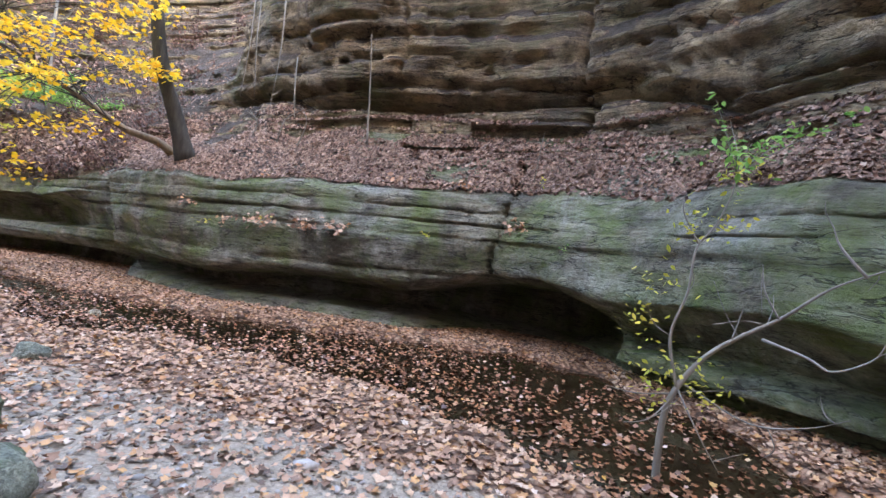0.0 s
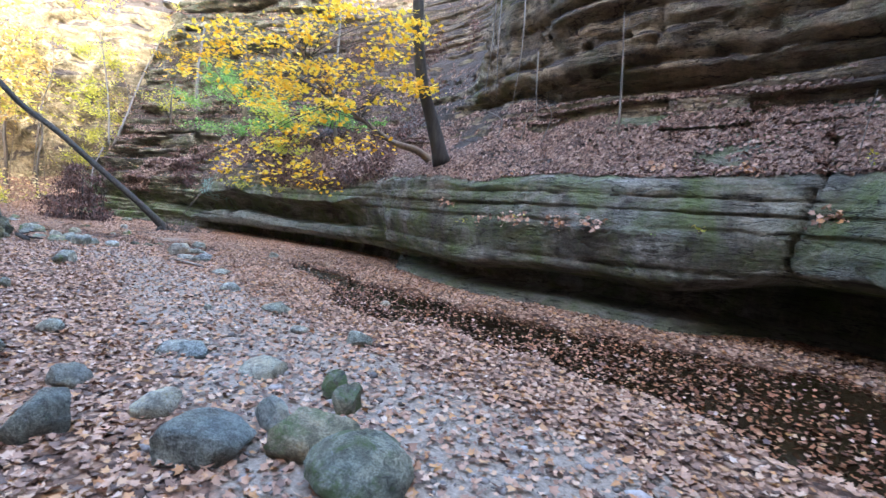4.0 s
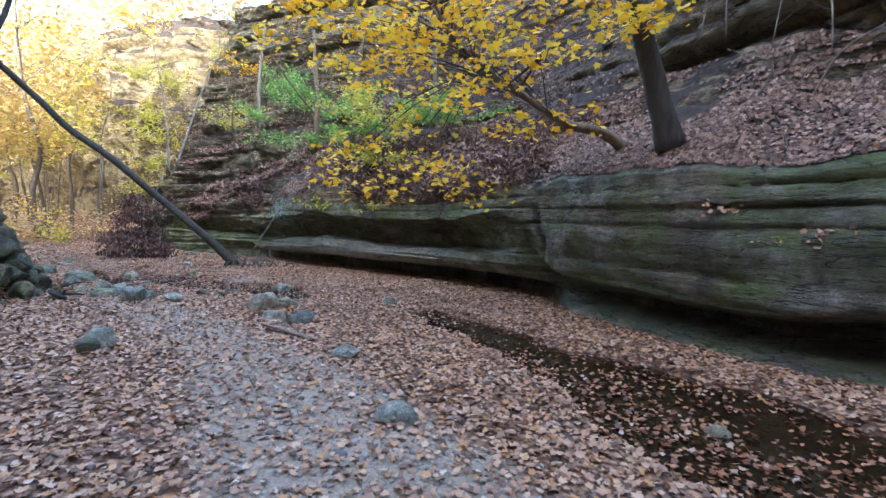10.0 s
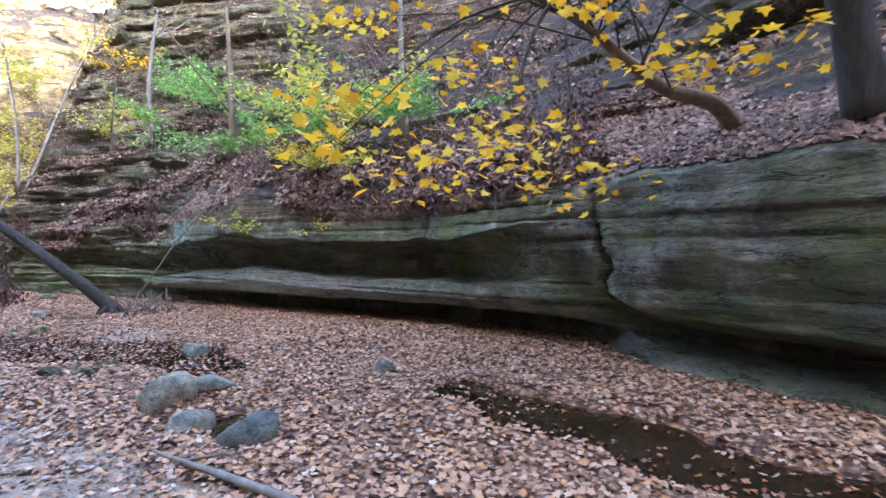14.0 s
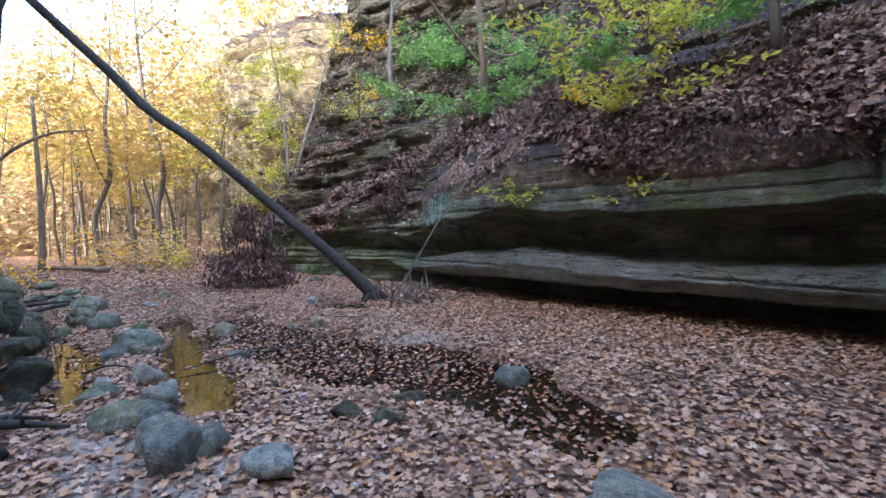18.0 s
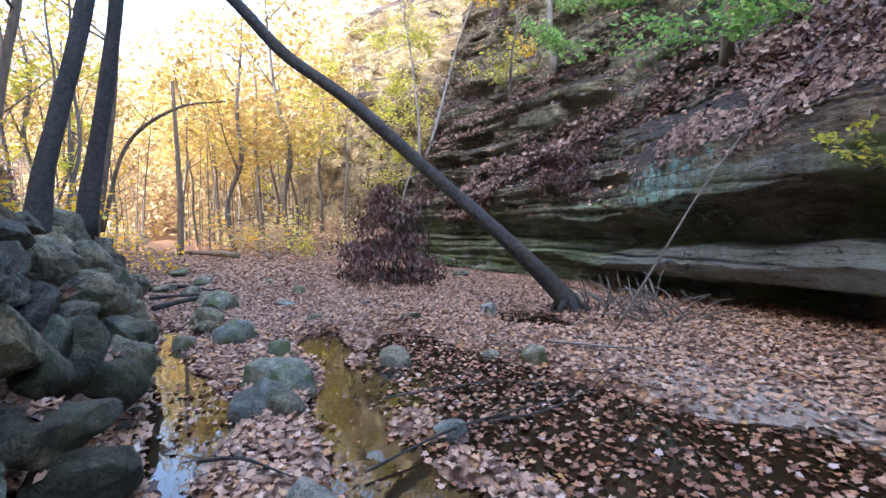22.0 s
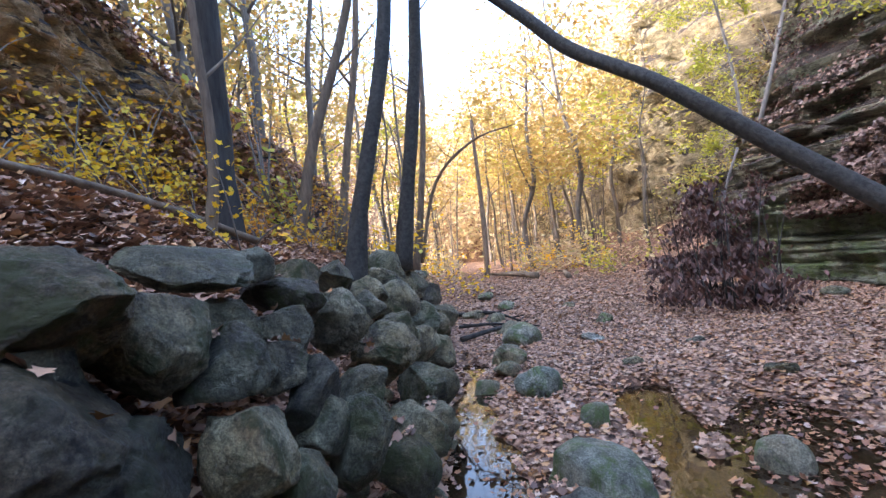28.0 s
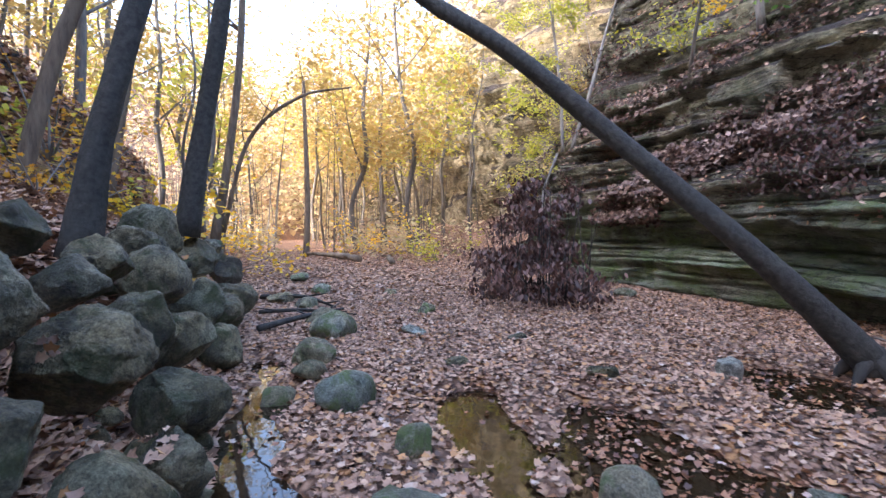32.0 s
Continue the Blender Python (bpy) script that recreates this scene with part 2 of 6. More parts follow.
def stone_material(name, dark, pale, moss, moss_amount):
    m, nt, b = nodes_of(name)
    n = Net(nt)
    co = n.coords((1, 1, 1), local=True)
    info = n.node("ShaderNodeObjectInfo").outputs["Random"]
    shift = n.node("ShaderNodeVectorMath", operation="ADD")
    n.link(co, shift.inputs[0])
    n.link(n.maths("MULTIPLY", info, 37.0), shift.inputs[1])
    co = shift.outputs[0]
    mid = tuple(0.35 * u + 0.65 * v for u, v in zip(dark, pale))
    base = n.ramp(n.noise(co, 4.0, 10, 0.68, 0.3), [(0.34, dark), (0.42, mid), (0.62, pale)])
    base = n.mix(n.ramp(n.noise(co, 2.6, 6, 0.65), [(0.46, (0, 0, 0)), (0.56, (0.9, 0.9, 0.9))]), base, n.mix(0.7, base, dark))
    tan = n.mix(1.0, base, (1.12, 0.98, 0.80), "MULTIPLY")
    base = n.mix(n.ramp(n.noise(co, 1.7, 4), [(0.4, (0, 0, 0)), (0.6, (1, 1, 1))]), base, tan)
    tone = n.ramp(info, [(0.0, (0.55, 0.55, 0.5)), (0.2, (0.9, 0.94, 0.8)), (0.4, (1.25, 1.17, 1.0)), (0.6, (0.95, 1.02, 0.93)), (0.8, (1.6, 1.55, 1.36)), (1.0, (1.1, 1.0, 0.82))])
    base = n.mix(1.0, base, tone, "MULTIPLY")
    lich = n.ramp(n.noise(co, 17, 8, 0.75), [(0.60, (0, 0, 0)), (0.67, (0.65, 0.65, 0.65))])
    base = n.mix(lich, base, tuple(min(0.5, 1.5 * v) for v in pale))
    blots = n.ramp(n.noise(co, 13, 10, 0.78, 0.4), [(0.44, (0.35, 0.35, 0.35)), (0.50, (1, 1, 1)), (0.58, (1.25, 1.25, 1.22))])
    base = n.mix(0.6, base, blots, "MULTIPLY")
    speck = n.noise(co, 75, 3, 0.8)
    base = n.mix(0.6, base, n.ramp(speck, [(0.32, (0.06, 0.06, 0.06)), (0.68, (0.92, 0.92, 0.92))]), "OVERLAY")
    rust = n.ramp(n.noise(co, 2.1, 6, 0.7), [(0.58, (0, 0, 0)), (0.68, (0.6, 0.6, 0.6))])
    base = n.mix(rust, base, n.mix(1.0, base, (0.75, 0.5, 0.4), "MULTIPLY"))
    mm = n.noise(co, 4.2, 10, 0.74, 0.5)
    mossy = n.mix(n.noise(co, 30, 4, 0.7), tuple(0.5 * v for v in moss), tuple(1.6 * v for v in moss))
    base = n.mix(n.ramp(mm, [(0.66 - 0.3 * moss_amount, (0, 0, 0)), (0.76 - 0.3 * moss_amount, (0.85, 0.85, 0.85))]), base, mossy)
    n.link(base, b.inputs["Base Color"])
    b.inputs["Roughness"].default_value = 0.52
    h = n.maths("ADD", n.noise(co, 9, 12, 0.78), n.maths("MULTIPLY", n.noise(co, 45, 5, 0.8), 0.25))
    n.bump(h, 1.0, 0.14, b)
    return m


M_STONE = stone_material("grey_stone", (0.02, 0.019, 0.014), (0.33, 0.325, 0.245), (0.07, 0.088, 0.028), 0.5)
M_BLUE = stone_material("bluish_stone", (0.20, 0.225, 0.235), (0.52, 0.565, 0.58), (0.11, 0.15, 0.07), 0.15)
M_GREENST = stone_material("green_stone", (0.10, 0.11, 0.09), (0.42, 0.44, 0.40), (0.15, 0.22, 0.065), 0.6)
M_BLACK = stone_material("dark_stone", (0.012, 0.012, 0.011), (0.13, 0.128, 0.11), (0.04, 0.048, 0.016), 0.5)
M_MOSSY = stone_material("mossy_stone", (0.03, 0.029, 0.022), (0.22, 0.205, 0.155), (0.07, 0.085, 0.022), 0.66)


def plain_material(name, dark, pale, scale=6.0, rough=0.85, stretch=(1, 1, 1), bump=0.5, dist=0.02, local=True):
    m, nt, b = nodes_of(name)
    n = Net(nt)
    co = n.coords(stretch, local=local)
    g = n.noise(co, scale, 8, 0.68)
    base = n.ramp(g, [(0.3, dark), (0.7, pale)])
    base = n.mix(n.noise(co, scale * 0.13, 4), base, n.mix(0.5, base, dark))
    n.link(base, b.inputs["Base Color"])
    b.inputs["Roughness"].default_value = rough
    n.bump(g, bump, dist, b)
    return m


M_BARK = plain_material("dark_bark", (0.022, 0.02, 0.018), (0.085, 0.078, 0.068), 14, 0.9, (1, 1, 0.18), 0.9, 0.03, False)
M_BARKL = plain_material("mottled_bark", (0.022, 0.021, 0.018), (0.10, 0.096, 0.082), 16, 0.85, (1, 1, 1), 1.0, 0.03, False)
M_BARKB = plain_material("brown_bark", (0.10, 0.072, 0.05), (0.32, 0.24, 0.16), 14, 0.9, (1, 1, 0.2), 0.8, 0.03, False)
M_TWIG = plain_material("grey_twig", (0.13, 0.115, 0.10), (0.36, 0.33, 0.29), 9, 0.85, (1, 1, 0.3), 0.4, 0.01, False)
M_DIRT = plain_material("soil", (0.045, 0.034, 0.027), (0.14, 0.105, 0.085), 3, 0.95, (1, 1, 1), 0.8, 0.05, False)


def leaf_material(name, stops, through=0.3, rough=0.55):
    m, nt, b = nodes_of(name)
    n = Net(nt)
    rnd = n.node("ShaderNodeNewGeometry").outputs["Random Per Island"]
    base = n.ramp(rnd, stops)
    base = n.mix(0.3, base, n.ramp(n.noise(n.coords(), 45, 3), [(0.3, (0.3, 0.3, 0.3)), (0.7, (0.75, 0.75, 0.75))]), "OVERLAY")
    n.link(base, b.inputs["Base Color"])
    b.inputs["Roughness"].default_value = rough
    if through:
        out = nt.nodes["Material Output"]
        tr = n.node("ShaderNodeBsdfTranslucent")
        n.link(base, tr.inputs[0])
        mx = n.node("ShaderNodeMixShader", inputs={0: through})
        n.link(b.outputs[0], mx.inputs[1])
        n.link(tr.outputs[0], mx.inputs[2])
        n.link(mx.outputs[0], out.inputs[0])
    return m


M_LITTER = leaf_material("fallen_leaf", LITTER, 0.0, 0.6)
M_RUSSET = leaf_material("russet_leaf", [(0, (0.14, 0.06, 0.032)), (0.35, (0.30, 0.135, 0.065)), (0.7, (0.44, 0.215, 0.10)), (1, (0.52, 0.32, 0.19))], 0.0, 0.7)
M_AMBER = leaf_material("amber_leaf", [(0, (0.62, 0.27, 0.03)), (0.4, (0.78, 0.38, 0.04)), (0.8, (0.86, 0.5, 0.06)), (1, (0.8, 0.56, 0.12))], 0.5)
M_OLDLEAF = leaf_material("old_leaf", [(0, (0.05, 0.028, 0.02)), (0.3, (0.125, 0.068, 0.047)), (0.6, (0.215, 0.125, 0.086)), (0.85, (0.32, 0.205, 0.15)), (1, (0.42, 0.30, 0.23))], 0.0, 0.7)
M_WETLEAF = leaf_material("floating_leaf", [(0, (0.07, 0.03, 0.017)), (0.35, (0.21, 0.08, 0.033)), (0.65, (0.34, 0.145, 0.062)), (0.86, (0.41, 0.22, 0.125)), (0.95, (0.48, 0.36, 0.30)), (1, (0.48, 0.26, 0.05))], 0.0, 0.4)
M_YELLOW = leaf_material("yellow_leaf", [(0, (0.85, 0.44, 0.02)), (0.35, (0.94, 0.58, 0.03)), (0.75, (0.96, 0.68, 0.06)), (1, (0.85, 0.7, 0.12))], 0.5)
M_LIME = leaf_material("lime_leaf", [(0, (0.42, 0.45, 0.05)), (0.5, (0.6, 0.56, 0.08)), (1, (0.7, 0.58, 0.1))], 0.45)
M_GREEN = leaf_material("green_leaf", [(0, (0.15, 0.33, 0.07)), (0.5, (0.25, 0.46, 0.11)), (1, (0.42, 0.54, 0.14))], 0.4)
M_DEADLEAF = leaf_material("withered_leaf", [(0, (0.055, 0.03, 0.025)), (0.6, (0.12, 0.06, 0.045)), (1, (0.2, 0.1, 0.07))], 0.1)


def ground_material():
    m, nt, b = nodes_of("leaf_strewn_ground")
    n = Net(nt)
    co = n.coords()
    leaves, lump = litter_colour(n, co)
    grav = n.ramp(n.noise(co, 34, 6, 0.7), [(0.3, (0.18, 0.14, 0.106)), (0.5, (0.34, 0.27, 0.208)), (0.72, (0.49, 0.40, 0.315))])
    at = n.node("ShaderNodeAttribute")
    at.attribute_name = "gravel"
    patch = n.noise(co, 2.6, 7, 0.7)
    mask = n.ramp(n.maths("ADD", n.maths("MULTIPLY", at.outputs["Fac"], 0.8), n.maths("MULTIPLY", patch, 0.75)), [(0.68, (0, 0, 0)), (0.82, (1, 1, 1))])
    col = n.mix(mask, leaves, grav)
    n.link(col, b.inputs["Base Color"])
    b.inputs["Roughness"].default_value = 0.85
    h = n.maths("ADD", n.maths("MULTIPLY", lump, 0.6), n.noise(co, 30, 5, 0.7))
    n.bump(h, 0.8, 0.03, b)
    return m


M_GROUND = ground_material()


def water_material():
    m, nt, b = nodes_of("still_water")
    n = Net(nt)
    co = n.coords()
    n.link(n.ramp(n.noise(co, 1.5, 5), [(0.3, (0.017, 0.010, 0.005)), (0.7, (0.036, 0.021, 0.009))]), b.inputs["Base Color"])
    b.inputs["Roughness"].default_value = 0.03
    b.inputs["IOR"].default_value = 1.52
    n.bump(n.noise(co, 2.2, 3), 0.12, 0.02, b)
    return m


M_WATER = water_material()

# ================= mesh helpers =================


def mesh_from(name, verts, faces, material, parent=None, label="", smooth=False):
    me = bpy.data.meshes.new(name)
    if isinstance(verts, np.ndarray):
        fa = np.asarray(faces, dtype=np.int32)
        k = fa.shape[1]
        me.vertices.add(len(verts))
        me.vertices.foreach_set("co", np.ascontiguousarray(verts, dtype=np.float32).ravel())
        me.loops.add(fa.size)
        me.loops.foreach_set("vertex_index", fa.ravel())
        me.polygons.add(len(fa))
        me.polygons.foreach_set("loop_start", np.arange(0, fa.size, k, dtype=np.int32))
        me.update(calc_edges=True)
    else:
        me.from_pydata(verts, [], faces)
    me.materials.append(material)
    if smooth:
        me.shade_smooth()
    ob = new(name, me)
    ob.parent = parent
    if label:
        tagged(ob, label)
    return ob


def part(name, bm, material, parent=None, label="", smooth=True):
    me = bpy.data.meshes.new(name)
    bm.to_mesh(me)
    bm.free()
    me.materials.append(material)
    if smooth:
        me.shade_smooth()
    ob = new(name, me)
    ob.parent = parent
    if label:
        tagged(ob, label)
    return ob


def empty(name, at=(0, 0, 0)):
    ob = new(name)
    ob.location = at
    return ob


def spline(points, per=6):
    """Catmull-Rom through points."""
    p = np.array(points, float)
    if len(p) < 3:
        return np.array([p[0] + (p[-1] - p[0]) * i / per for i in range(per + 1)])
    ext = np.vstack([2 * p[0] - p[1], p, 2 * p[-1] - p[-2]])
    out = []
    for i in range(1, len(ext) - 2):
        a, b, c, d = ext[i - 1], ext[i], ext[i + 1], ext[i + 2]
        for s in range(per):
            u = s / per
            out.append(0.5 * (2 * b + (c - a) * u + (2 * a - 5 * b + 4 * c - d) * u * u + (3 * b - a - 3 * c + d) * u ** 3))
    out.append(p[-1])
    return np.array(out)


def tube_data(points, radii, segs=10, rough=0.08, seed=0, per=5, closed=True):
    """A tapered round limb along a smooth line, with a knobbly skin."""
    rng = np.random.RandomState(seed)
    c = spline(points, per)
    r = np.interp(np.linspace(0, 1, len(c)), np.linspace(0, 1, len(radii)), radii)
    t = np.gradient(c, axis=0)
    t /= np.linalg.norm(t, axis=1)[:, None] + 1e-9
    ref = np.array([0.31, 0.95, 0.1]) if abs(t[0][2]) > 0.5 else np.array([0.0, 0.1, 1.0])
    verts = []
    wob = rng.uniform(-1, 1, (4, 2))
    for i in range(len(c)):
        u = np.cross(t[i], ref)
        u /= np.linalg.norm(u) + 1e-9
        v = np.cross(t[i], u)
        for s in range(segs):
            a = 2 * math.pi * s / segs
            k = 1 + rough * (math.sin(3 * a + i * 0.7 * wob[0, 0] + wob[1, 0] * 6) + 0.6 * math.sin(2 * a + i * 1.3 * wob[2, 1])) * 0.7 + rough * 0.4 * rng.uniform(-1, 1)
            verts.append(c[i] + (u * math.cos(a) + v * math.sin(a)) * r[i] * k)
    faces = []
    for i in range(len(c) - 1):
        for s in range(segs):
            a, b = i * segs + s, i * segs + (s + 1) % segs
            faces.append((a, b, b + segs, a + segs))
    n = len(verts)
    verts += [c[0], c[-1]]
    for s in range(segs):
        faces.append((n, (s + 1) % segs, s, n))
        q = (len(c) - 1) * segs
        faces.append((n + 1, q + s, q + (s + 1) % segs, n + 1))
    return [tuple(v) for v in verts], [f if len(set(f)) == 4 else tuple(dict.fromkeys(f)) for f in faces]


def limb(name, points, radii, material, parent=None, segs=10, seed=0, label="", rough=0.08, per=5):
    v, f = tube_data(points, radii, segs, rough, seed, per)
    return mesh_from(name, v, f, material, parent, label, smooth=True)


def limbs(name, lines, material, parent=None, segs=6, seed=0, label=""):
    """Many thin twigs that are too fine to tell apart, in one mesh."""
    vs, fs = [], []
    for i, (pts, rad) in enumerate(lines):
        v, f = tube_data(pts, rad, segs, 0.06, seed + i, 3)
        o = len(vs)
        vs += v
        fs += [tuple(k + o for k in q) for q in f]
    return mesh_from(name, vs, fs, material, parent, label, smooth=True)


def fbm(p, octaves=4):
    return noise.fractal(Vector(p), 1.0, 2.0, octaves)


def rock_mesh(seed, size, cuts=11, detail=4, lump=0.10, fine=0.055):
    """A weathered stone: a ball cut by a few planes, then lumped and roughened."""
    rng = random.Random(seed)
    bm = bmesh.new()
    bmesh.ops.create_icosphere(bm, subdivisions=detail, radius=1.0)
    planes = []
    for _ in range(cuts):
        d = Vector((rng.gauss(0, 1), rng.gauss(0, 1), rng.gauss(0, 0.9))).normalized()
        planes.append((d, rng.uniform(0.52, 0.86)))
    keep = rng.choice((0.97, 0.94, 0.86))
    chips = rng.uniform(0.0, 0.045)
    off = Vector((seed * 3.1 % 50, seed * 1.7 % 37, seed * 0.9 % 23))
    for v in bm.verts:
        p = v.co.copy()
        for d, h in planes:
            k = p.dot(d) - h
            if k > 0:
                p -= d * k * keep
        near = noise.voronoi(p * 1.9 + off)[0]
        edge = min(0.25, near[1] - near[0]) * 4.0
        p *= 1.03 + lump * fbm(p * 1.3 + off, 3) + fine * (fbm(p * 3.2 + off, 6) + 0.6 * abs(fbm(p * 6 + off, 4))) + 0.012 * fbm(p * 13 + off, 3) + chips * (edge - 0.6)
        v.co = Vector((p.x * size[0], p.y * size[1], p.z * size[2]))
    return bm


def stone(name, at, size, seed, material, label, turn=0.0, tilt=0.0, category="stone", group="", sink=0.3, detail=3, cuts=9):
    bm = rock_mesh(seed, size, cuts=cuts, detail=detail)
    ob = part(name, bm, material)
    ob.matrix_world = pose(at[0], at[1], at[2] + size[2] * (1 - 2 * sink), tilt, tilt * 0.5, turn)
    return tagged(ob, label, category, group)


# leaf outlines: (x, y) from the stalk, lobed and pointed
LOBED = [(0, 0), (0.28, 0.04), (0.50, 0.10), (0.33, 0.34), (0.55, 0.58), (0.22, 0.62), (0.03, 1.0), (-0.2, 0.64), (-0.53, 0.55), (-0.34, 0.32), (-0.51, 0.06), (-0.25, 0.05)]
OVAL = [(0, 0), (0.2, 0.25), (0.24, 0.55), (0, 1.0), (-0.24, 0.55), (-0.2, 0.25)]


def leaf_cloud(name, pos, size, normal_spread, outline, material, seed, parent=None, droop=0.0, curl=0.25, normals=None, smooth=False):
    """Many real leaves in one mesh; each one folded along its midrib and curled."""
    rng = np.random.RandomState(seed)
    n = len(pos)
    o = np.array(outline)
    k = len(o)
    tpl = np.c_[o[:, 0], o[:, 1] - 0.5, np.zeros(k)]
    yaw = rng.uniform(0, 2 * math.pi, n)
    up = np.tile((0.0, 0.0, 1.0), (n, 1)) if normals is None else np.array(normals, float)
    up = up + rng.normal(0, 1, (n, 3)) * normal_spread
    up /= np.linalg.norm(up, axis=1)[:, None]
    ax = np.c_[np.cos(yaw), np.sin(yaw), np.zeros(n)]
    ax -= up * (ax * up).sum(1)[:, None]
    ax[:, 2] -= droop
    ax /= np.linalg.norm(ax, axis=1)[:, None] + 1e-9
    bx = np.cross(up, ax)
    bx /= np.linalg.norm(bx, axis=1)[:, None] + 1e-9
    up = np.cross(ax, bx)
    s = np.asarray(size)[:, None] if np.ndim(size) else size * rng.uniform(0.6, 1.3, n)[:, None]
    cz = rng.uniform(-1, 1, n)[:, None] * curl
    fz = rng.uniform(0.0, 1.0, n)[:, None] * curl
    z = cz * (tpl[:, 1] ** 2)[None] * 2.0 + fz * np.abs(tpl[:, 0])[None]
    v = pos[:, None, :] + s[:, :, None] * (tpl[None, :, 1:2] * ax[:, None] + tpl[None, :, 0:1] * bx[:, None] + z[:, :, None] * up[:, None])
    verts = v.reshape(-1, 3)
    if k == 6:
        quads = np.array([(0, 1, 2, 3), (0, 3, 4, 5)])
    else:
        quads = np.array([(0, 1, 2, 3), (0, 3, 4, 5), (0, 5, 6, 7), (0, 7, 8, 9), (0, 9, 10, 11)])
    faces = (np.arange(n)[:, None, None] * k + quads[None]).reshape(-1, 4)
    return mesh_from(name, verts, faces, material, parent)

# ================= smooth value noise on arrays =================


def vnoise(x, y, seed=0):
    x, y = np.asarray(x, float), np.asarray(y, float)
    xi, yi = np.floor(x).astype(np.int64), np.floor(y).astype(np.int64)
    fx, fy = x - xi, y - yi
    fx, fy = fx * fx * (3 - 2 * fx), fy * fy * (3 - 2 * fy)

    def h(a, b):
        n = (a * 374761393 + b * 668265263 + seed * 974634541) & 0x7FFFFFFF
        n = ((n ^ (n >> 13)) * 1274126177) & 0x7FFFFFFF
        return ((n ^ (n >> 16)) & 0xFFFF) / 65535.0 * 2 - 1

    a, b, c, d = h(xi, yi), h(xi + 1, yi), h(xi, yi + 1), h(xi + 1, yi + 1)
    return (a * (1 - fx) + b * fx) * (1 - fy) + (c * (1 - fx) + d * fx) * fy


def vfbm(x, y, octaves=4, seed=0, gain=0.5):
    s, amp, f = 0, 1.0, 1.0
    for i in range(octaves):
        s = s + amp * vnoise(np.asarray(x) * f + 17.3 * i, np.asarray(y) * f - 9.1 * i, seed + i)
        amp *= gain
        f *= 2.03
    return s


def smooth(a, b, x):
    t = np.clip((x - a) / (b - a), 0, 1)
    return t * t * (3 - 2 * t)


def line_gap(x, y, pts):
    """Distance to a line of (x, y, r) points, less its radius r."""
    best = np.full(np.shape(x), 1e9)
    for (ax, ay, ar), (bx, by, br) in zip(pts[:-1], pts[1:]):
        dx, dy = bx - ax, by - ay
        t = np.clip(((x - ax) * dx + (y - ay) * dy) / (dx * dx + dy * dy + 1e-9), 0, 1)
        best = np.minimum(best, np.hypot(x - ax - t * dx, y - ay - t * dy) - (ar + (br - ar) * t))
    return best


# ================= ground =================
POOL = [(-9.4, 9.5, 0.2), (-7.0, 8.35, 0.5), (-4.6, 6.85, 1.0), (-2.6, 6.55, 0.9), (-0.8, 6.2, 1.1), (0.7, 5.6, 1.6), (1.6, 4.6, 1.3), (2.2, 3.2, 0.8)]
GOLD = [(-20.7, 9.1, 0.1), (-19.3, 8.72, 0.15), (-18.3, 8.42, 0.17), (-17.4, 8.15, 0.2), (-16.2, 7.95, 0.22), (-15.3, 7.7, 0.15)]
BROWN = [(-20.0, 9.9, 0.3), (-18.9, 9.6, 0.55), (-17.4, 9.5, 0.75), (-15.9, 9.6, 0.95), (-14.3, 9.8, 0.8), (-12.8, 9.4, 0.35)]
STREAM = [(-22.6, 7.3, 0.1), (-21.1, 7.2, 0.2), (-20.0, 7.2, 0.3), (-19.0, 7.14, 0.34), (-18.0, 7.04, 0.32), (-16.6, 6.85, 0.22), (-15.9, 6.72, 0.14)]
ROOTPOOL = [(-20.2, 12.1, 0.3), (-19.4, 12.0, 0.45)]
SMALL = [(-11.5, 7.6, 0.2), (-11.0, 7.9, 0.3)]
TOE_X = [-120, -60, -30, -25, -20, -17.6, -16.3, -15.5, -14.5, -13, -10, -8, -4, 2, 20]
TOE_Y = [-8, 2, 5.6, 6.5, 6.8, 6.65, 6.05, 5.5, 5.0, 4.3, 3.0, 1.9, 0.0, -2.6, -9]


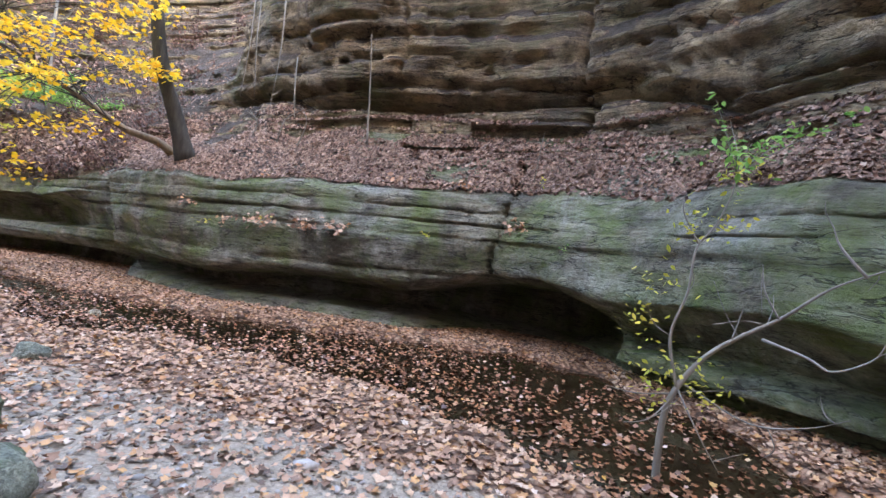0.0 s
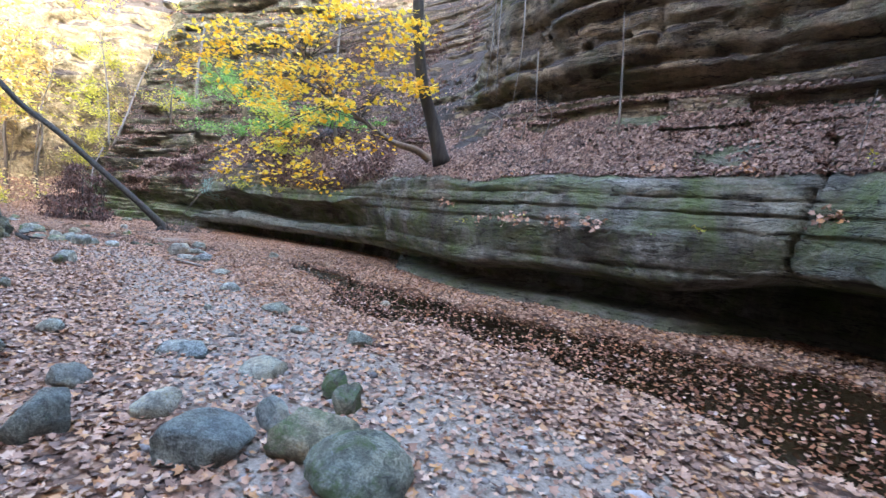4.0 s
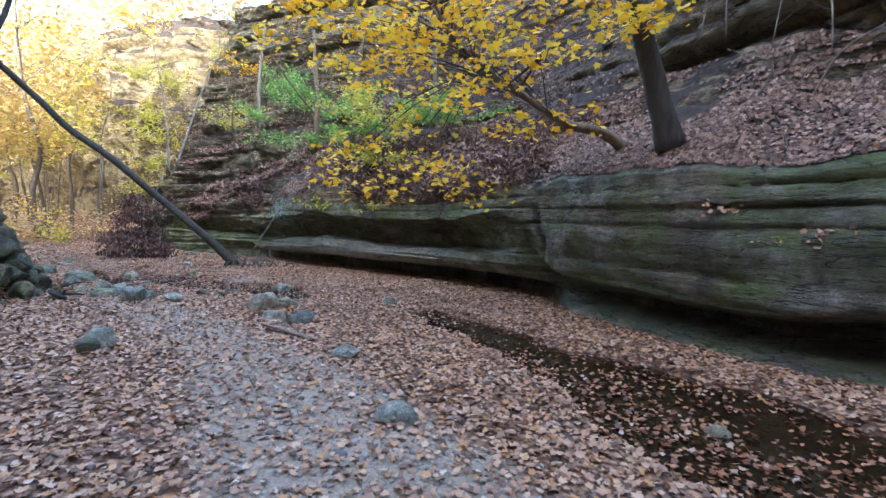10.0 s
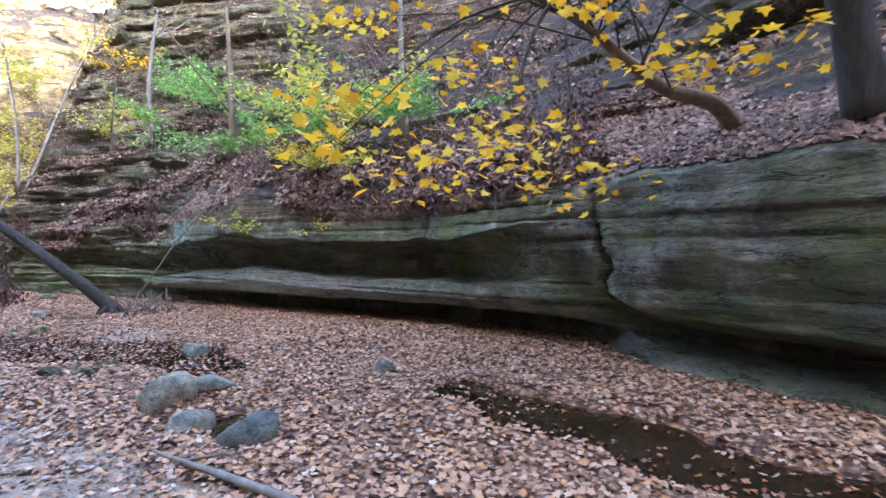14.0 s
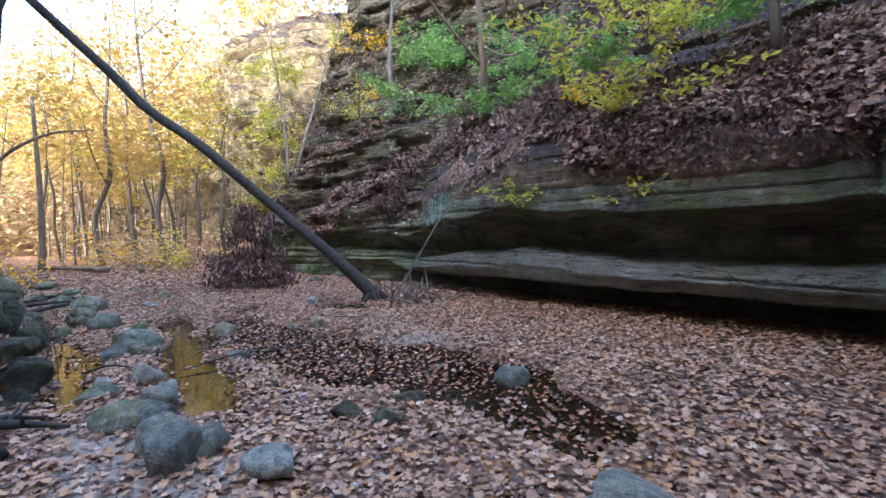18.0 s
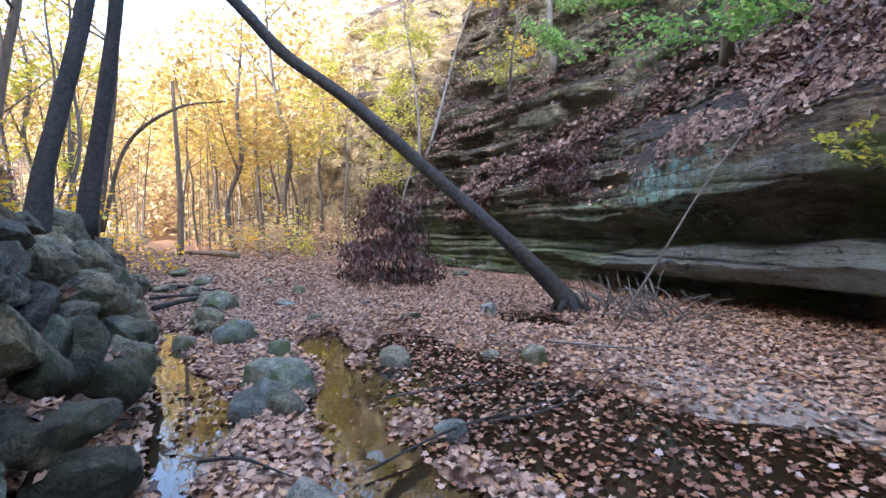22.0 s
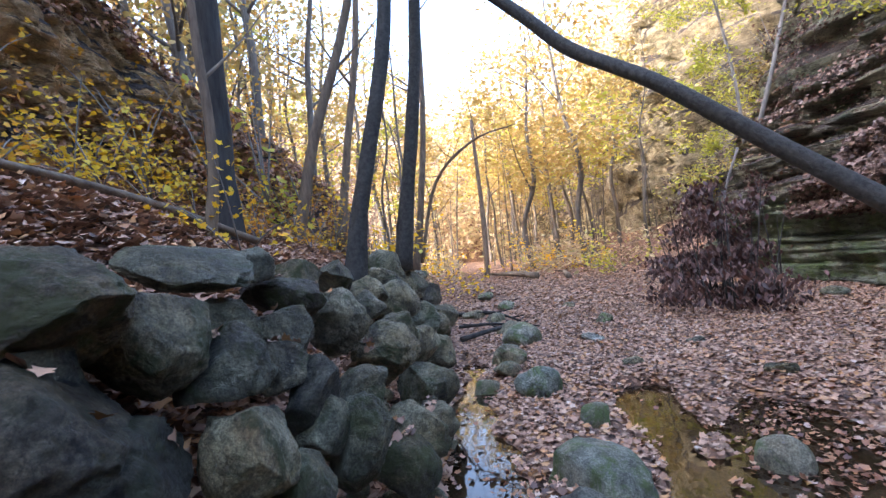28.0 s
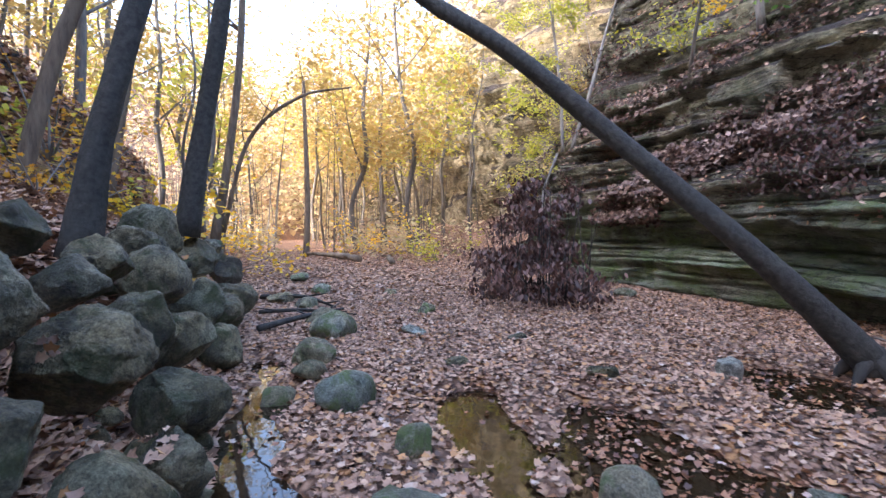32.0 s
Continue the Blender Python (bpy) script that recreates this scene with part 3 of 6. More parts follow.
def ground_z(x, y):
    x, y = np.asarray(x, float), np.asarray(y, float)
    z = 0.075 + 0.03 * vfbm(x * 0.8, y * 0.8, 3, 5) + 0.014 * vfbm(x * 4, y * 4, 2, 9)
    edge = 0.2 * vfbm(x * 1.6, y * 1.6, 3, 21)
    for line, deep in ((POOL, 0.22), (GOLD, 0.2), (BROWN, 0.15), (STREAM, 0.16), (ROOTPOOL, 0.15), (SMALL, 0.12)):
        z = z - deep * smooth(0.28, -0.25, line_gap(x, y, line) + edge)
    z = z + 0.02 * np.clip(-26 - x, 0, 60)
    d = np.interp(x, TOE_X, TOE_Y) - y + 0.35 * vnoise(x * 0.5, y * 0.5, 31)
    pile = smooth(-13.0, -15.5, x) * smooth(-60.0, -38.0, x)
    soft = 0.34 * np.clip(d, 0, 8)
    steep = 1.4 * smooth(0.05, 1.15, d) + 0.52 * np.clip(d - 1.0, 0, 7)
    z = z + soft * (1 - pile) + steep * pile
    z = z + 0.08 * vfbm(x * 1.1, y * 1.1, 3, 41) * smooth(0.2, 1.5, d)
    # mostly unseen height, added to keep the sun off the near canyon
    ridge = 5 + 27 * smooth(-27.5, -21, x)
    z = z + ridge * smooth(5.0, 19.0, d) * (1 + 0.12 * vnoise(x * 0.13, y * 0.13, 3))
    # far side of the valley and its end
    far = np.clip(y - 15 - 0.12 * (-34 - x), 0, 60) * smooth(-33, -36, x)
    z = z + np.minimum(far * 0.5, 9)
    z = z + 24 * smooth(-62, -115, x)
    # unseen hill behind the walk's start, added to block low sky light
    z = z + 26 * smooth(8, 22, x)
    return z


def spaced(lo, hi, step, far_lo, far_hi):
    mid = np.arange(lo, hi + 1e-6, step)
    out, s, v = [], step, hi
    while v < far_hi:
        s *= 1.22
        v += s
        out.append(v)
    inn, s, v = [], step, lo
    while v > far_lo:
        s *= 1.22
        v -= s
        inn.append(v)
    return np.r_[inn[::-1], mid, out]


gx = spaced(-27.0, 5.5, 0.1, -500, 300)
gy = spaced(-1.0, 17.0, 0.1, -300, 400)
GX, GY = np.meshgrid(gx, gy, indexing="ij")
GZ = ground_z(GX, GY)
ni, nj = GX.shape
idx = np.arange(ni * nj).reshape(ni, nj)
quads = np.stack([idx[:-1, :-1], idx[1:, :-1], idx[1:, 1:], idx[:-1, 1:]], -1).reshape(-1, 4)
ground = mesh_from("ground", np.stack([GX, GY, GZ], -1).reshape(-1, 3), quads, M_GROUND, smooth=True)
tagged(ground, "canyon floor strewn with fallen brown leaves over gravel", "ground", kind="structure")
GRAVEL = [(1.5, 0.8, 0.85), (0.0, 1.8, 0.9), (-2.5, 2.8, 0.85), (-5.5, 4.1, 0.75), (-8.0, 5.3, 0.6), (-10.0, 6.2, 0.45), (-12.0, 6.6, 0.3), (-15.5, 7.1, 0.25)]
SILT = [(-16.4, 11.0, 0.4), (-15.6, 10.8, 0.35)]
gm = np.clip(np.maximum(smooth(0.8, -0.5, line_gap(GX, GY, GRAVEL)), smooth(0.5, -0.2, line_gap(GX, GY, SILT))), 0, 1)
attr = ground.data.attributes.new("gravel", 'FLOAT', 'POINT')
attr.data.foreach_set("value", gm.ravel().astype(np.float32))

wv = np.array([(-26.5, 5.8, 0), (5, 1.0, 0), (5, 9.5, 0), (-26.5, 14.5, 0)], float)
water = mesh_from("water", wv, np.array([(0, 1, 2, 3)]), M_WATER)
tagged(water, "still dark shallow stream pool with floating leaves", "water", kind="structure")

# ================= the rock wall beyond the stream =================
# foot of the wall: x, y, and the kind of section there
FOOT = [(9.5, -1.0, "B"), (6.2, 1.4, "B"), (4.3, 3.5, "B"), (3.3, 4.75, "B"), (2.55, 6.2, "B"), (2.0, 7.6, "C"), (1.0, 8.45, "C"), (-0.6, 8.65, "A"), (-2.0, 9.0, "A"),
        (-3.4, 9.3, "A"), (-4.7, 9.85, "T"), (-5.8, 10.6, "T"), (-7.0, 11.6, "T"), (-8.4, 12.5, "U"), (-10.5, 13.4, "M"), (-13.0, 14.1, "M"), (-15.2, 14.2, "M"),
        (-17.4, 14.6, "M"), (-20.0, 15.5, "N"), (-23.0, 16.3, "F"), (-26.5, 16.4, "F"), (-30.0, 16.2, "F"), (-33.2, 16.8, "E"), (-35.4, 19.5, "E"), (-36.2, 25.0, "E"), (-35.5, 40.0, "E")]
SECTION = {
    "A": [(-1.5, -.4), (.66, .02), (.5, .25), (-.5, .32), (-.5, .65), (.2, .72), (.75, .92), (.85, 1.65), (.6, 2.4), (-.5, 3.05), (-1.5, 3.95), (-1.55, 4.4), (-2.0, 4.5), (-1.45, 4.8), (-1.2, 7.5), (-1.8, 10.5), (-9, 12)],
    "T": [(-1.5, -.4), (.62, .02), (.46, .2), (-.45, .26), (-.4, .46), (.2, .52), (.75, .68), (.9, 1.4), (.75, 2.35), (.3, 2.7), (-1.15, 3.7), (-1.5, 4.5), (-2.0, 4.7), (-1.6, 5.0), (-1.6, 7.5), (-2.2, 10.5), (-9, 12)],
    "U": [(-1.5, -.4), (-.3, 0), (-.5, .4), (.5, .52), (.65, .7), (.6, 1.0), (.5, 1.08), (.75, 1.45), (.95, 1.9), (.75, 2.6), (.3, 3.1), (-.3, 3.6), (-.9, 4.2), (-2.0, 5.3), (-4.0, 8.0), (-6.0, 12.0), (-11, 15)],
    "C": [(-2.5, -.4), (-.4, 0), (-.8, .15), (-1.5, .2), (-1.4, .85), (.2, 1.0), (.7, 1.15), (.8, 1.7), (.45, 2.4), (-.2, 2.95), (-1.0, 3.8), (-1.05, 4.35), (-1.5, 4.45), (-.95, 4.8), (-.8, 7.5), (-1.6, 10.5), (-9, 12)],
    "B": [(-1.5, -.4), (-.15, 0), (-.2, .22), (.15, .3), (.12, .42), (-.5, .52), (.35, .95), (.05, 1.7), (-.4, 2.3), (-.9, 2.6), (-1.6, 3.15), (-1.7, 3.7), (-2.1, 3.8), (-1.6, 4.1), (-1.4, 7.5), (-2.0, 10.5), (-9, 12)],
    "M": [(-1.5, -.4), (-.6, 0), (-.65, .44), (.45, .54), (.62, .76), (.5, 1.0), (-.15, 1.08), (.0, 1.55), (.9, 1.8), (.75, 2.6), (.3, 3.1), (-.3, 3.6), (-.9, 4.2), (-2.0, 5.3), (-4.2, 8.0), (-6.5, 12.5), (-11, 16)],
    "N": [(-1.5, -.4), (-.3, 0), (-.35, .40), (.38, .5), (.55, .74), (.42, 1.0), (-.2, 1.08), (-.05, 1.45), (.7, 1.7), (.6, 2.5), (.3, 2.95), (-.4, 3.3), (-.7, 4.1), (-1.4, 5.0), (-3.5, 8.0), (-5.9, 12.8), (-11, 16.5)],
    "F": [(-1.5, -.4), (.2, 0), (.2, .42), (.32, .5), (.45, .74), (.35, 1.0), (-.2, 1.08), (-.1, 1.45), (.5, 1.7), (.55, 2.5), (.3, 2.95), (-.3, 3.3), (-.5, 4.1), (-1.0, 5.0), (-2.2, 8.0), (-4.3, 13.2), (-11, 17.3)],
    "E": [(-1.5, -.4), (.3, 0), (.35, .42), (.3, .5), (.4, .74), (.3, 1.0), (-.1, 1.08), (-.1, 1.45), (.3, 1.7), (.1, 2.5), (-.2, 2.95), (-.7, 3.3), (-1.0, 4.1), (-1.7, 5.0), (-3.0, 8.0), (-5.5, 13.2), (-12, 17.3)],
}


def bed_layers(s, bed, seed, thinnest, thickest):
    """Level beds of uneven thickness: how far each stands out, its rounded nose, how open its joint is, and the drop to its foot."""
    rng = np.random.RandomState(seed)
    edges = [-2.0]
    while edges[-1] < 26.0:
        edges.append(edges[-1] + thinnest + (thickest - thinnest) * rng.rand() ** 1.5)
    edges = np.array(edges)
    i = np.clip(np.searchsorted(edges, bed) - 1, 0, len(edges) - 2)
    high = edges[i + 1] - edges[i]
    u = np.clip((bed - edges[i]) / high, 0, 1)
    out = vnoise(s * 0.3, i * 3.7 + 0.5, seed + 1) + 0.28 * vnoise(s * 0.9, i * 5.3 + 0.5, seed + 2)
    gap = smooth(-0.4, 0.5, vnoise(s * 0.45, i * 2.9 + 0.5, seed + 3))
    return out, 1 - np.abs(2 * u - 1) ** 6, gap, high * (smooth(0.72, 1.0, u) - u)


def wall_grid(foot, section, step, rows, seed, beds=1.0):
    """Sweeps the sections along the foot line; beds push each layer of rock in and out."""
    pts = np.array([(a, b) for a, b, _ in foot])
    sec = np.array([section[k] for *_, k in foot], float)
    # round the plan line
    fine = spline(np.c_[pts, np.zeros(len(pts))], 12)[:, :2]
    kk = np.linspace(0, len(pts) - 1, len(fine))
    arc = np.r_[0, np.cumsum(np.hypot(*np.diff(fine, axis=0).T))]
    cols = np.arange(0, arc[-1], step)
    cx, cy, ck = (np.interp(cols, arc, v) for v in (fine[:, 0], fine[:, 1], kk))
    tx, ty = np.gradient(cx), np.gradient(cy)
    for _ in range(int(1.2 / step)):
        tx[1:-1] = (tx[:-2] + tx[1:-1] * 2 + tx[2:]) / 4
        ty[1:-1] = (ty[:-2] + ty[1:-1] * 2 + ty[2:]) / 4
    ln = np.hypot(tx, ty)
    nx, ny = -ty / ln, tx / ln
    # rows: how many in each stretch of the section
    ks = sec.shape[1]
    q = np.concatenate([np.linspace(i, i + 1, rows[i], endpoint=False) for i in range(ks - 1)] + [[ks - 1.0]])
    i0 = np.minimum(q.astype(int), ks - 2)
    w = (q - i0)[None, :, None]
    at = np.stack([np.stack([np.interp(ck, np.arange(len(pts)), sec[:, j, c]) for j in range(ks)], 1) for c in (0, 1)], -1)
    prof = at[:, i0] * (1 - w) + at[:, i0 + 1] * w          # columns, rows, (n, z)
    n, z = prof[..., 0], prof[..., 1]
    s = cols[:, None] + 0 * n
    lift = 0.18 * vfbm(s * 0.22, 0 * s, 3, seed) + 0.05 * vfbm(s * 1.1, 0 * s + 3, 2, seed + 2)
    zz = z + lift * smooth(0.3, 1.0, z)
    live = smooth(-0.1, 0.25, z)
    bed = zz + 0.10 * vfbm(s * 0.16, zz * 0.2, 2, seed + 5)
    rough = np.interp(ck, np.arange(len(pts)), [{"M": 0.8, "U": 0.8, "N": 1.14, "F": 1.3, "E": 1.1, "L": 1.02, "K": 1.02, "S": 1.0}.get(k, 1.0) for *_, k in foot])[:, None]
    craggy = smooth(1.0, 1.2, rough)
    # thick beds and the thin laminae inside them: each is a rounded nose with a recessed joint above and below
    bed = bed + 0.13 * vnoise(s * 0.33, bed * 0.4, seed + 6) * smooth(3.0, 4.5, z) * (1 - 0.6 * craggy)
    thick, nose, open_joint, tread = bed_layers(s, bed, seed + 7, 0.22, 0.85)
    lam, lnose, lopen, _ = bed_layers(s * 1.7, bed, seed + 9, 0.05, 0.17)
    push = 0.17 * thick + 0.05 * lam * (0.4 + 0.6 * smooth(2.8, 4.2, z)) + 0.02 * vnoise(s * 3.1, bed * 9, seed + 10)
    joints = (nose - 1) * (0.10 + 0.16 * open_joint) * (1 + 0.9 * smooth(4.0, 5.0, z) * (1 - craggy)) + (lnose - 1) * (0.02 + 0.05 * lopen) * (0.3 + 0.7 * np.maximum(smooth(2.8, 4.2, z), craggy))
    calm = (1 - smooth(2.6, 3.6, z)) * (1 - craggy)
    joints = joints * (1 - 0.5 * calm * (1 - smooth(-0.1, 0.5, vfbm(s * 0.55, bed * 0.9, 3, seed + 30))))
    # receding ground steps back in ledges: upright risers and flat treads
    back = np.clip(np.gradient(n, axis=1) / (np.gradient(z, axis=1) + 1e-6), -1.3, 0.0)
    ledge = back * tread * smooth(2.6, 3.4, z) * craggy
    # the sloping ledge between the two walls is worn smooth
    worn = 1 - 0.8 * (smooth(8.2, 8.8, q) * smooth(11.3, 10.7, q))[None, :] * (1 - craggy) * smooth(0.82, 0.97, rough)
    push, joints = push * worn, joints * worn
    lumps = 0.15 * vfbm(s * 0.45, z * 0.35, 3, seed + 11) + 0.045 * vfbm(s * 1.7, z * 1.9, 4, seed + 12)
    # blocks parted by upright joints, each layer on its own
    layer = np.floor(bed * 1.7 + 0.25 * vnoise(s * 0.3, bed * 0.3, seed + 40))
    block = vnoise(np.floor(s * 0.62 + 5.3 * vnoise(layer, layer * 0 + 0.5, seed + 41)), layer, seed + 42)
    low = 0.3 + 0.4 * smooth(0.9, 0.3, z) + 0.75 * craggy
    strong = low + (rough - low) * smooth(2.3, 3.6, z)
    n = n + live * (beds * (push + 0.09 * block * smooth(2.5, 4.0, z) + 0.16 * block * craggy) * strong + beds * joints * np.maximum(strong, 0.55) + ledge + lumps * (1.0 - 0.35 * smooth(3.5, 4.5, z)) + 0.3 * craggy * vfbm(s * 0.4, z * 0.3, 3, seed + 50) * smooth(2.0, 4.0, z))
    px, py = cx[:, None] + nx[:, None] * n, cy[:, None] + ny[:, None] * n
    return np.stack([px, py, zz + 0.015 * vfbm(s * 2.3, z * 5, 2, seed + 13)], -1), q, cols, (nx, ny)


ROWS = [3, 6, 5, 6, 14, 12, 14, 30, 32, 22, 22, 20, 10, 26, 96, 76, 8]
CL, CQ, CS, CN = wall_grid(FOOT, SECTION, 0.065, ROWS, 3)


def nearest_col(x, y):
    foot = CL[:, np.searchsorted(CQ, 1.0)]
    return int(np.argmin(np.hypot(foot[:, 0] - x, foot[:, 1] - y)))


def groove(x, y, q0, q1, deep, wide=0.05):
    """Cuts an upright joint into the wall."""
    c = nearest_col(x, y)
    r = np.where((CQ >= q0) & (CQ <= q1))[0]
    for k in r:
        cc = c + int(round(2.0 * vnoise(np.array(CQ[k] * 2.1), np.array(c * 1.0), 77)))
        for d in (-1, 0, 1):
            j = min(max(cc + d, 0), len(CL) - 1)
            amount = deep * (1.0 if d == 0 else 0.25)
            CL[j, k, 0] -= CN[0][j] * amount
            CL[j, k, 1] -= CN[1][j] * amount


groove(1.15, 8.35, 6, 9.2, 0.2)
groove(1.6, 8.0, 10.2, 15.2, 0.25)
groove(-7.4, 11.9, 5, 9.0, 0.2)
groove(-1.6, 8.9, 12, 15, 0.12)
groove(-11.0, 13.5, 7, 9.5, 0.15)


def sheet(name, q0, q1, material, label, category, x0=-99.0, x1=99.0):
    a, b = np.searchsorted(CQ, q0), np.searchsorted(CQ, q1)
    fx = CL[:, np.searchsorted(CQ, 1.0), 0]
    c = np.where((fx >= x0) & (fx <= x1))[0]
    g = CL[max(c[0] - 1, 0):c[-1] + 1, a:b + 1]
    i, j = g.shape[:2]
    ix = np.arange(i * j).reshape(i, j)
    f = np.stack([ix[:-1, :-1], ix[:-1, 1:], ix[1:, 1:], ix[1:, :-1]], -1).reshape(-1, 4)
    ob = mesh_from(name, g.reshape(-1, 3).copy(), f, material, smooth=True)
    shade = ob.data.attributes.new("grey_bed", 'FLOAT', 'POINT')
    shade.data.foreach_set("value", np.ascontiguousarray(smooth(-16.0, -20.5, g[..., 0]) * (material is M_UPPER)).ravel().astype(np.float32))
    return tagged(ob, label, category, kind="structure")


lower = sheet("rock_wall_lower", 0, 8.5, M_ROCK, "undercut grey-green sandstone wall with moss and bedding layers", "rock wall")
# pale clean beds: a thick slab along the undercut, and a low one at the water
_n = np.searchsorted(CQ, 8.5) + 1
_q = np.broadcast_to(CQ[None, :_n], (len(CL), _n))
_x, _z = CL[:, :_n, 0], CL[:, :_n, 2]
slab = smooth(2.9, 3.2, _q) * smooth(5.7, 5.2, _q) * smooth(-9.5, -14.0, _x) * smooth(-21.5, -19.0, _x)
low = smooth(0.6, 1.0, _q) * smooth(3.0, 2.4, _q) * smooth(-9.0, -7.5, _x) * smooth(2.4, 1.5, _x) * 0.25
# slightly darker olive tint beyond x -16.5, and low down past x 0.6
olive_attr = lower.data.attributes.new("olive_tint", 'FLOAT', 'POINT')
olive_attr.data.foreach_set("value", np.ascontiguousarray(np.maximum(smooth(-16.5, -21.0, _x), smooth(0.6, 1.8, _x) * smooth(1.5, 0.9, _z))).ravel().astype(np.float32))
bed_attr = lower.data.attributes.new("pale_bed", 'FLOAT', 'POINT')
bed_attr.data.foreach_set("value", np.ascontiguousarray(np.maximum(slab, low)).ravel().astype(np.float32))
sheet("rock_ledge", 8.5, 10, M_ROCK, "sloping sandstone ledge above the undercut wall", "rock ledge", -2.6)
sheet("rock_slope", 8.5, 10, M_UPPER, "soil-covered rock slope of the bluff above the overhang", "rock ledge", -99.0, -2.6)
sheet("rock_wall_upper", 10, 16, M_UPPER, "tall brown layered sandstone cliff above the ledge", "cliff")

# left-hand cliff on the slope
LFOOT = [(-11.0, -4.0, "L"), (-14.5, -0.6, "L"), (-17.5, 0.9, "L"), (-20.5, 1.4, "L"), (-22.5, 1.75, "L"), (-23.8, 2.35, "K"), (-27.5, 3.7, "S"), (-31.0, 3.9, "S"), (-36.0, 3.0, "S")]
LSEC = {"L": [(-.5, 2.6), (.3, 3.3), (.3, 4.2), (.4, 5.2), (.1, 6.2), (.2, 7.4), (-.4, 8.6), (-2.0, 9.6), (-6, 11)],
        "K": [(-.5, 2.6), (.4, 3.2), (.3, 3.8), (.2, 4.4), (.0, 5.0), (-.2, 5.7), (-.7, 6.3), (-1.8, 6.9), (-6, 8.4)],
        "S": [(-.3, 2.0), (.5, 2.4), (.3, 2.9), (.1, 3.4), (-.2, 4.0), (-.7, 4.6), (-1.6, 5.2), (-3.0, 5.8), (-7, 7.4)]}
LG, _, LS, LN = wall_grid([(a, b, k) for a, b, k in LFOOT[::-1]], LSEC, 0.08, [5, 14, 20, 20, 22, 22, 16, 8], 60, 0.3)
# crumbling rather than bedded: pits, knobs and hanging soil
pit = 0.34 * vfbm(LS[:, None] * 0.8, LG[..., 2] * 0.9, 4, 61) + 0.16 * np.abs(vfbm(LS[:, None] * 2.2, LG[..., 2] * 2.6, 4, 62)) - 0.1 * smooth(0.1, 0.35, vfbm(LS[:, None] * 3.4, LG[..., 2] * 3.0, 3, 63))
LG[..., 0] += LN[0][:, None] * pit
LG[..., 1] += LN[1][:, None] * pit
i, j = LG.shape[:2]
ix = np.arange(i * j).reshape(i, j)
f = np.stack([ix[:-1, :-1], ix[:-1, 1:], ix[1:, 1:], ix[1:, :-1]], -1).reshape(-1, 4)
tagged(mesh_from("rock_wall_slope", LG.reshape(-1, 3), f, M_LEFTROCK, smooth=True), "ochre weathered sandstone cliff above a leafy slope", "cliff", kind="structure")

# sunlit cliff further down the valley
FFOOT = [(-35.0, 26.0, "L"), (-39.0, 21.5, "L"), (-46.0, 20.0, "L"), (-55.0, 21.0, "L"), (-64.0, 20.0, "L"), (-76.0, 16.5, "L"), (-88.0, 10.5, "L")]
FSEC = {"L": [(-1, -.5), (.6, 1.0), (.5, 3.5), (.2, 6.5), (.5, 9.0), (.0, 12.5), (-.2, 15.0), (-2.5, 17.0), (-12, 20)]}
FG, _, _, _ = wall_grid(FFOOT, FSEC, 0.4, [4, 8, 8, 8, 12, 12, 8, 5], 90, 2.2)
i, j = FG.shape[:2]
ix = np.arange(i * j).reshape(i, j)
f = np.stack([ix[:-1, :-1], ix[:-1, 1:], ix[1:, 1:], ix[1:, :-1]], -1).reshape(-1, 4)
tagged(mesh_from("rock_wall_far", FG.reshape(-1, 3), f, M_FARROCK, smooth=True), "distant pale sandstone cliff in full sunlight", "cliff", kind="structure")

# ================= leaning trunk over the stream =================
leaner = empty("leaning_tree", (-19.75, 12.9, 0.0))
tagged(leaner, "dark leaning tree trunk rooted in leaf mud by the stream", "tree")


def under(ob, parent):
    """Makes ob a part of parent without moving it."""
    ob.parent = parent
    ob.matrix_parent_inverse = parent.matrix_world.inverted()
    return ob


def placed(parent):
    bpy.context.view_layer.update()
    return parent


placed(leaner)
under(limb("trunk", [(-19.6, 13.0, -0.1), (-19.75, 12.85, 0.25), (-20.2, 12.1, 1.15), (-21.0, 11.0, 2.4), (-21.75, 10.0, 3.55), (-22.45, 9.2, 4.35), (-22.8, 8.6, 5.1), (-23.2, 7.5, 6.3), (-23.5, 6.3, 7.6), (-23.6, 5.0, 9.0)],
           [0.26, 0.17, 0.12, 0.108, 0.103, 0.1, 0.096, 0.086, 0.076, 0.05], M_BARKL, segs=16, seed=4, rough=0.05), leaner)
rr = random.Random(8)
for i in range(7):
    a = i * 0.9 + 0.3
    r = rr.uniform(0.3, 0.6)
    under(limb("root", [(-19.7, 12.9, 0.3), (-19.7 + 0.22 * math.cos(a), 12.9 + 0.22 * math.sin(a), 0.15), (-19.7 + r * math.cos(a), 12.9 + r * math.sin(a), -0.05)],
               [0.1, 0.06, 0.02], M_BARK, segs=7, seed=i), leaner)


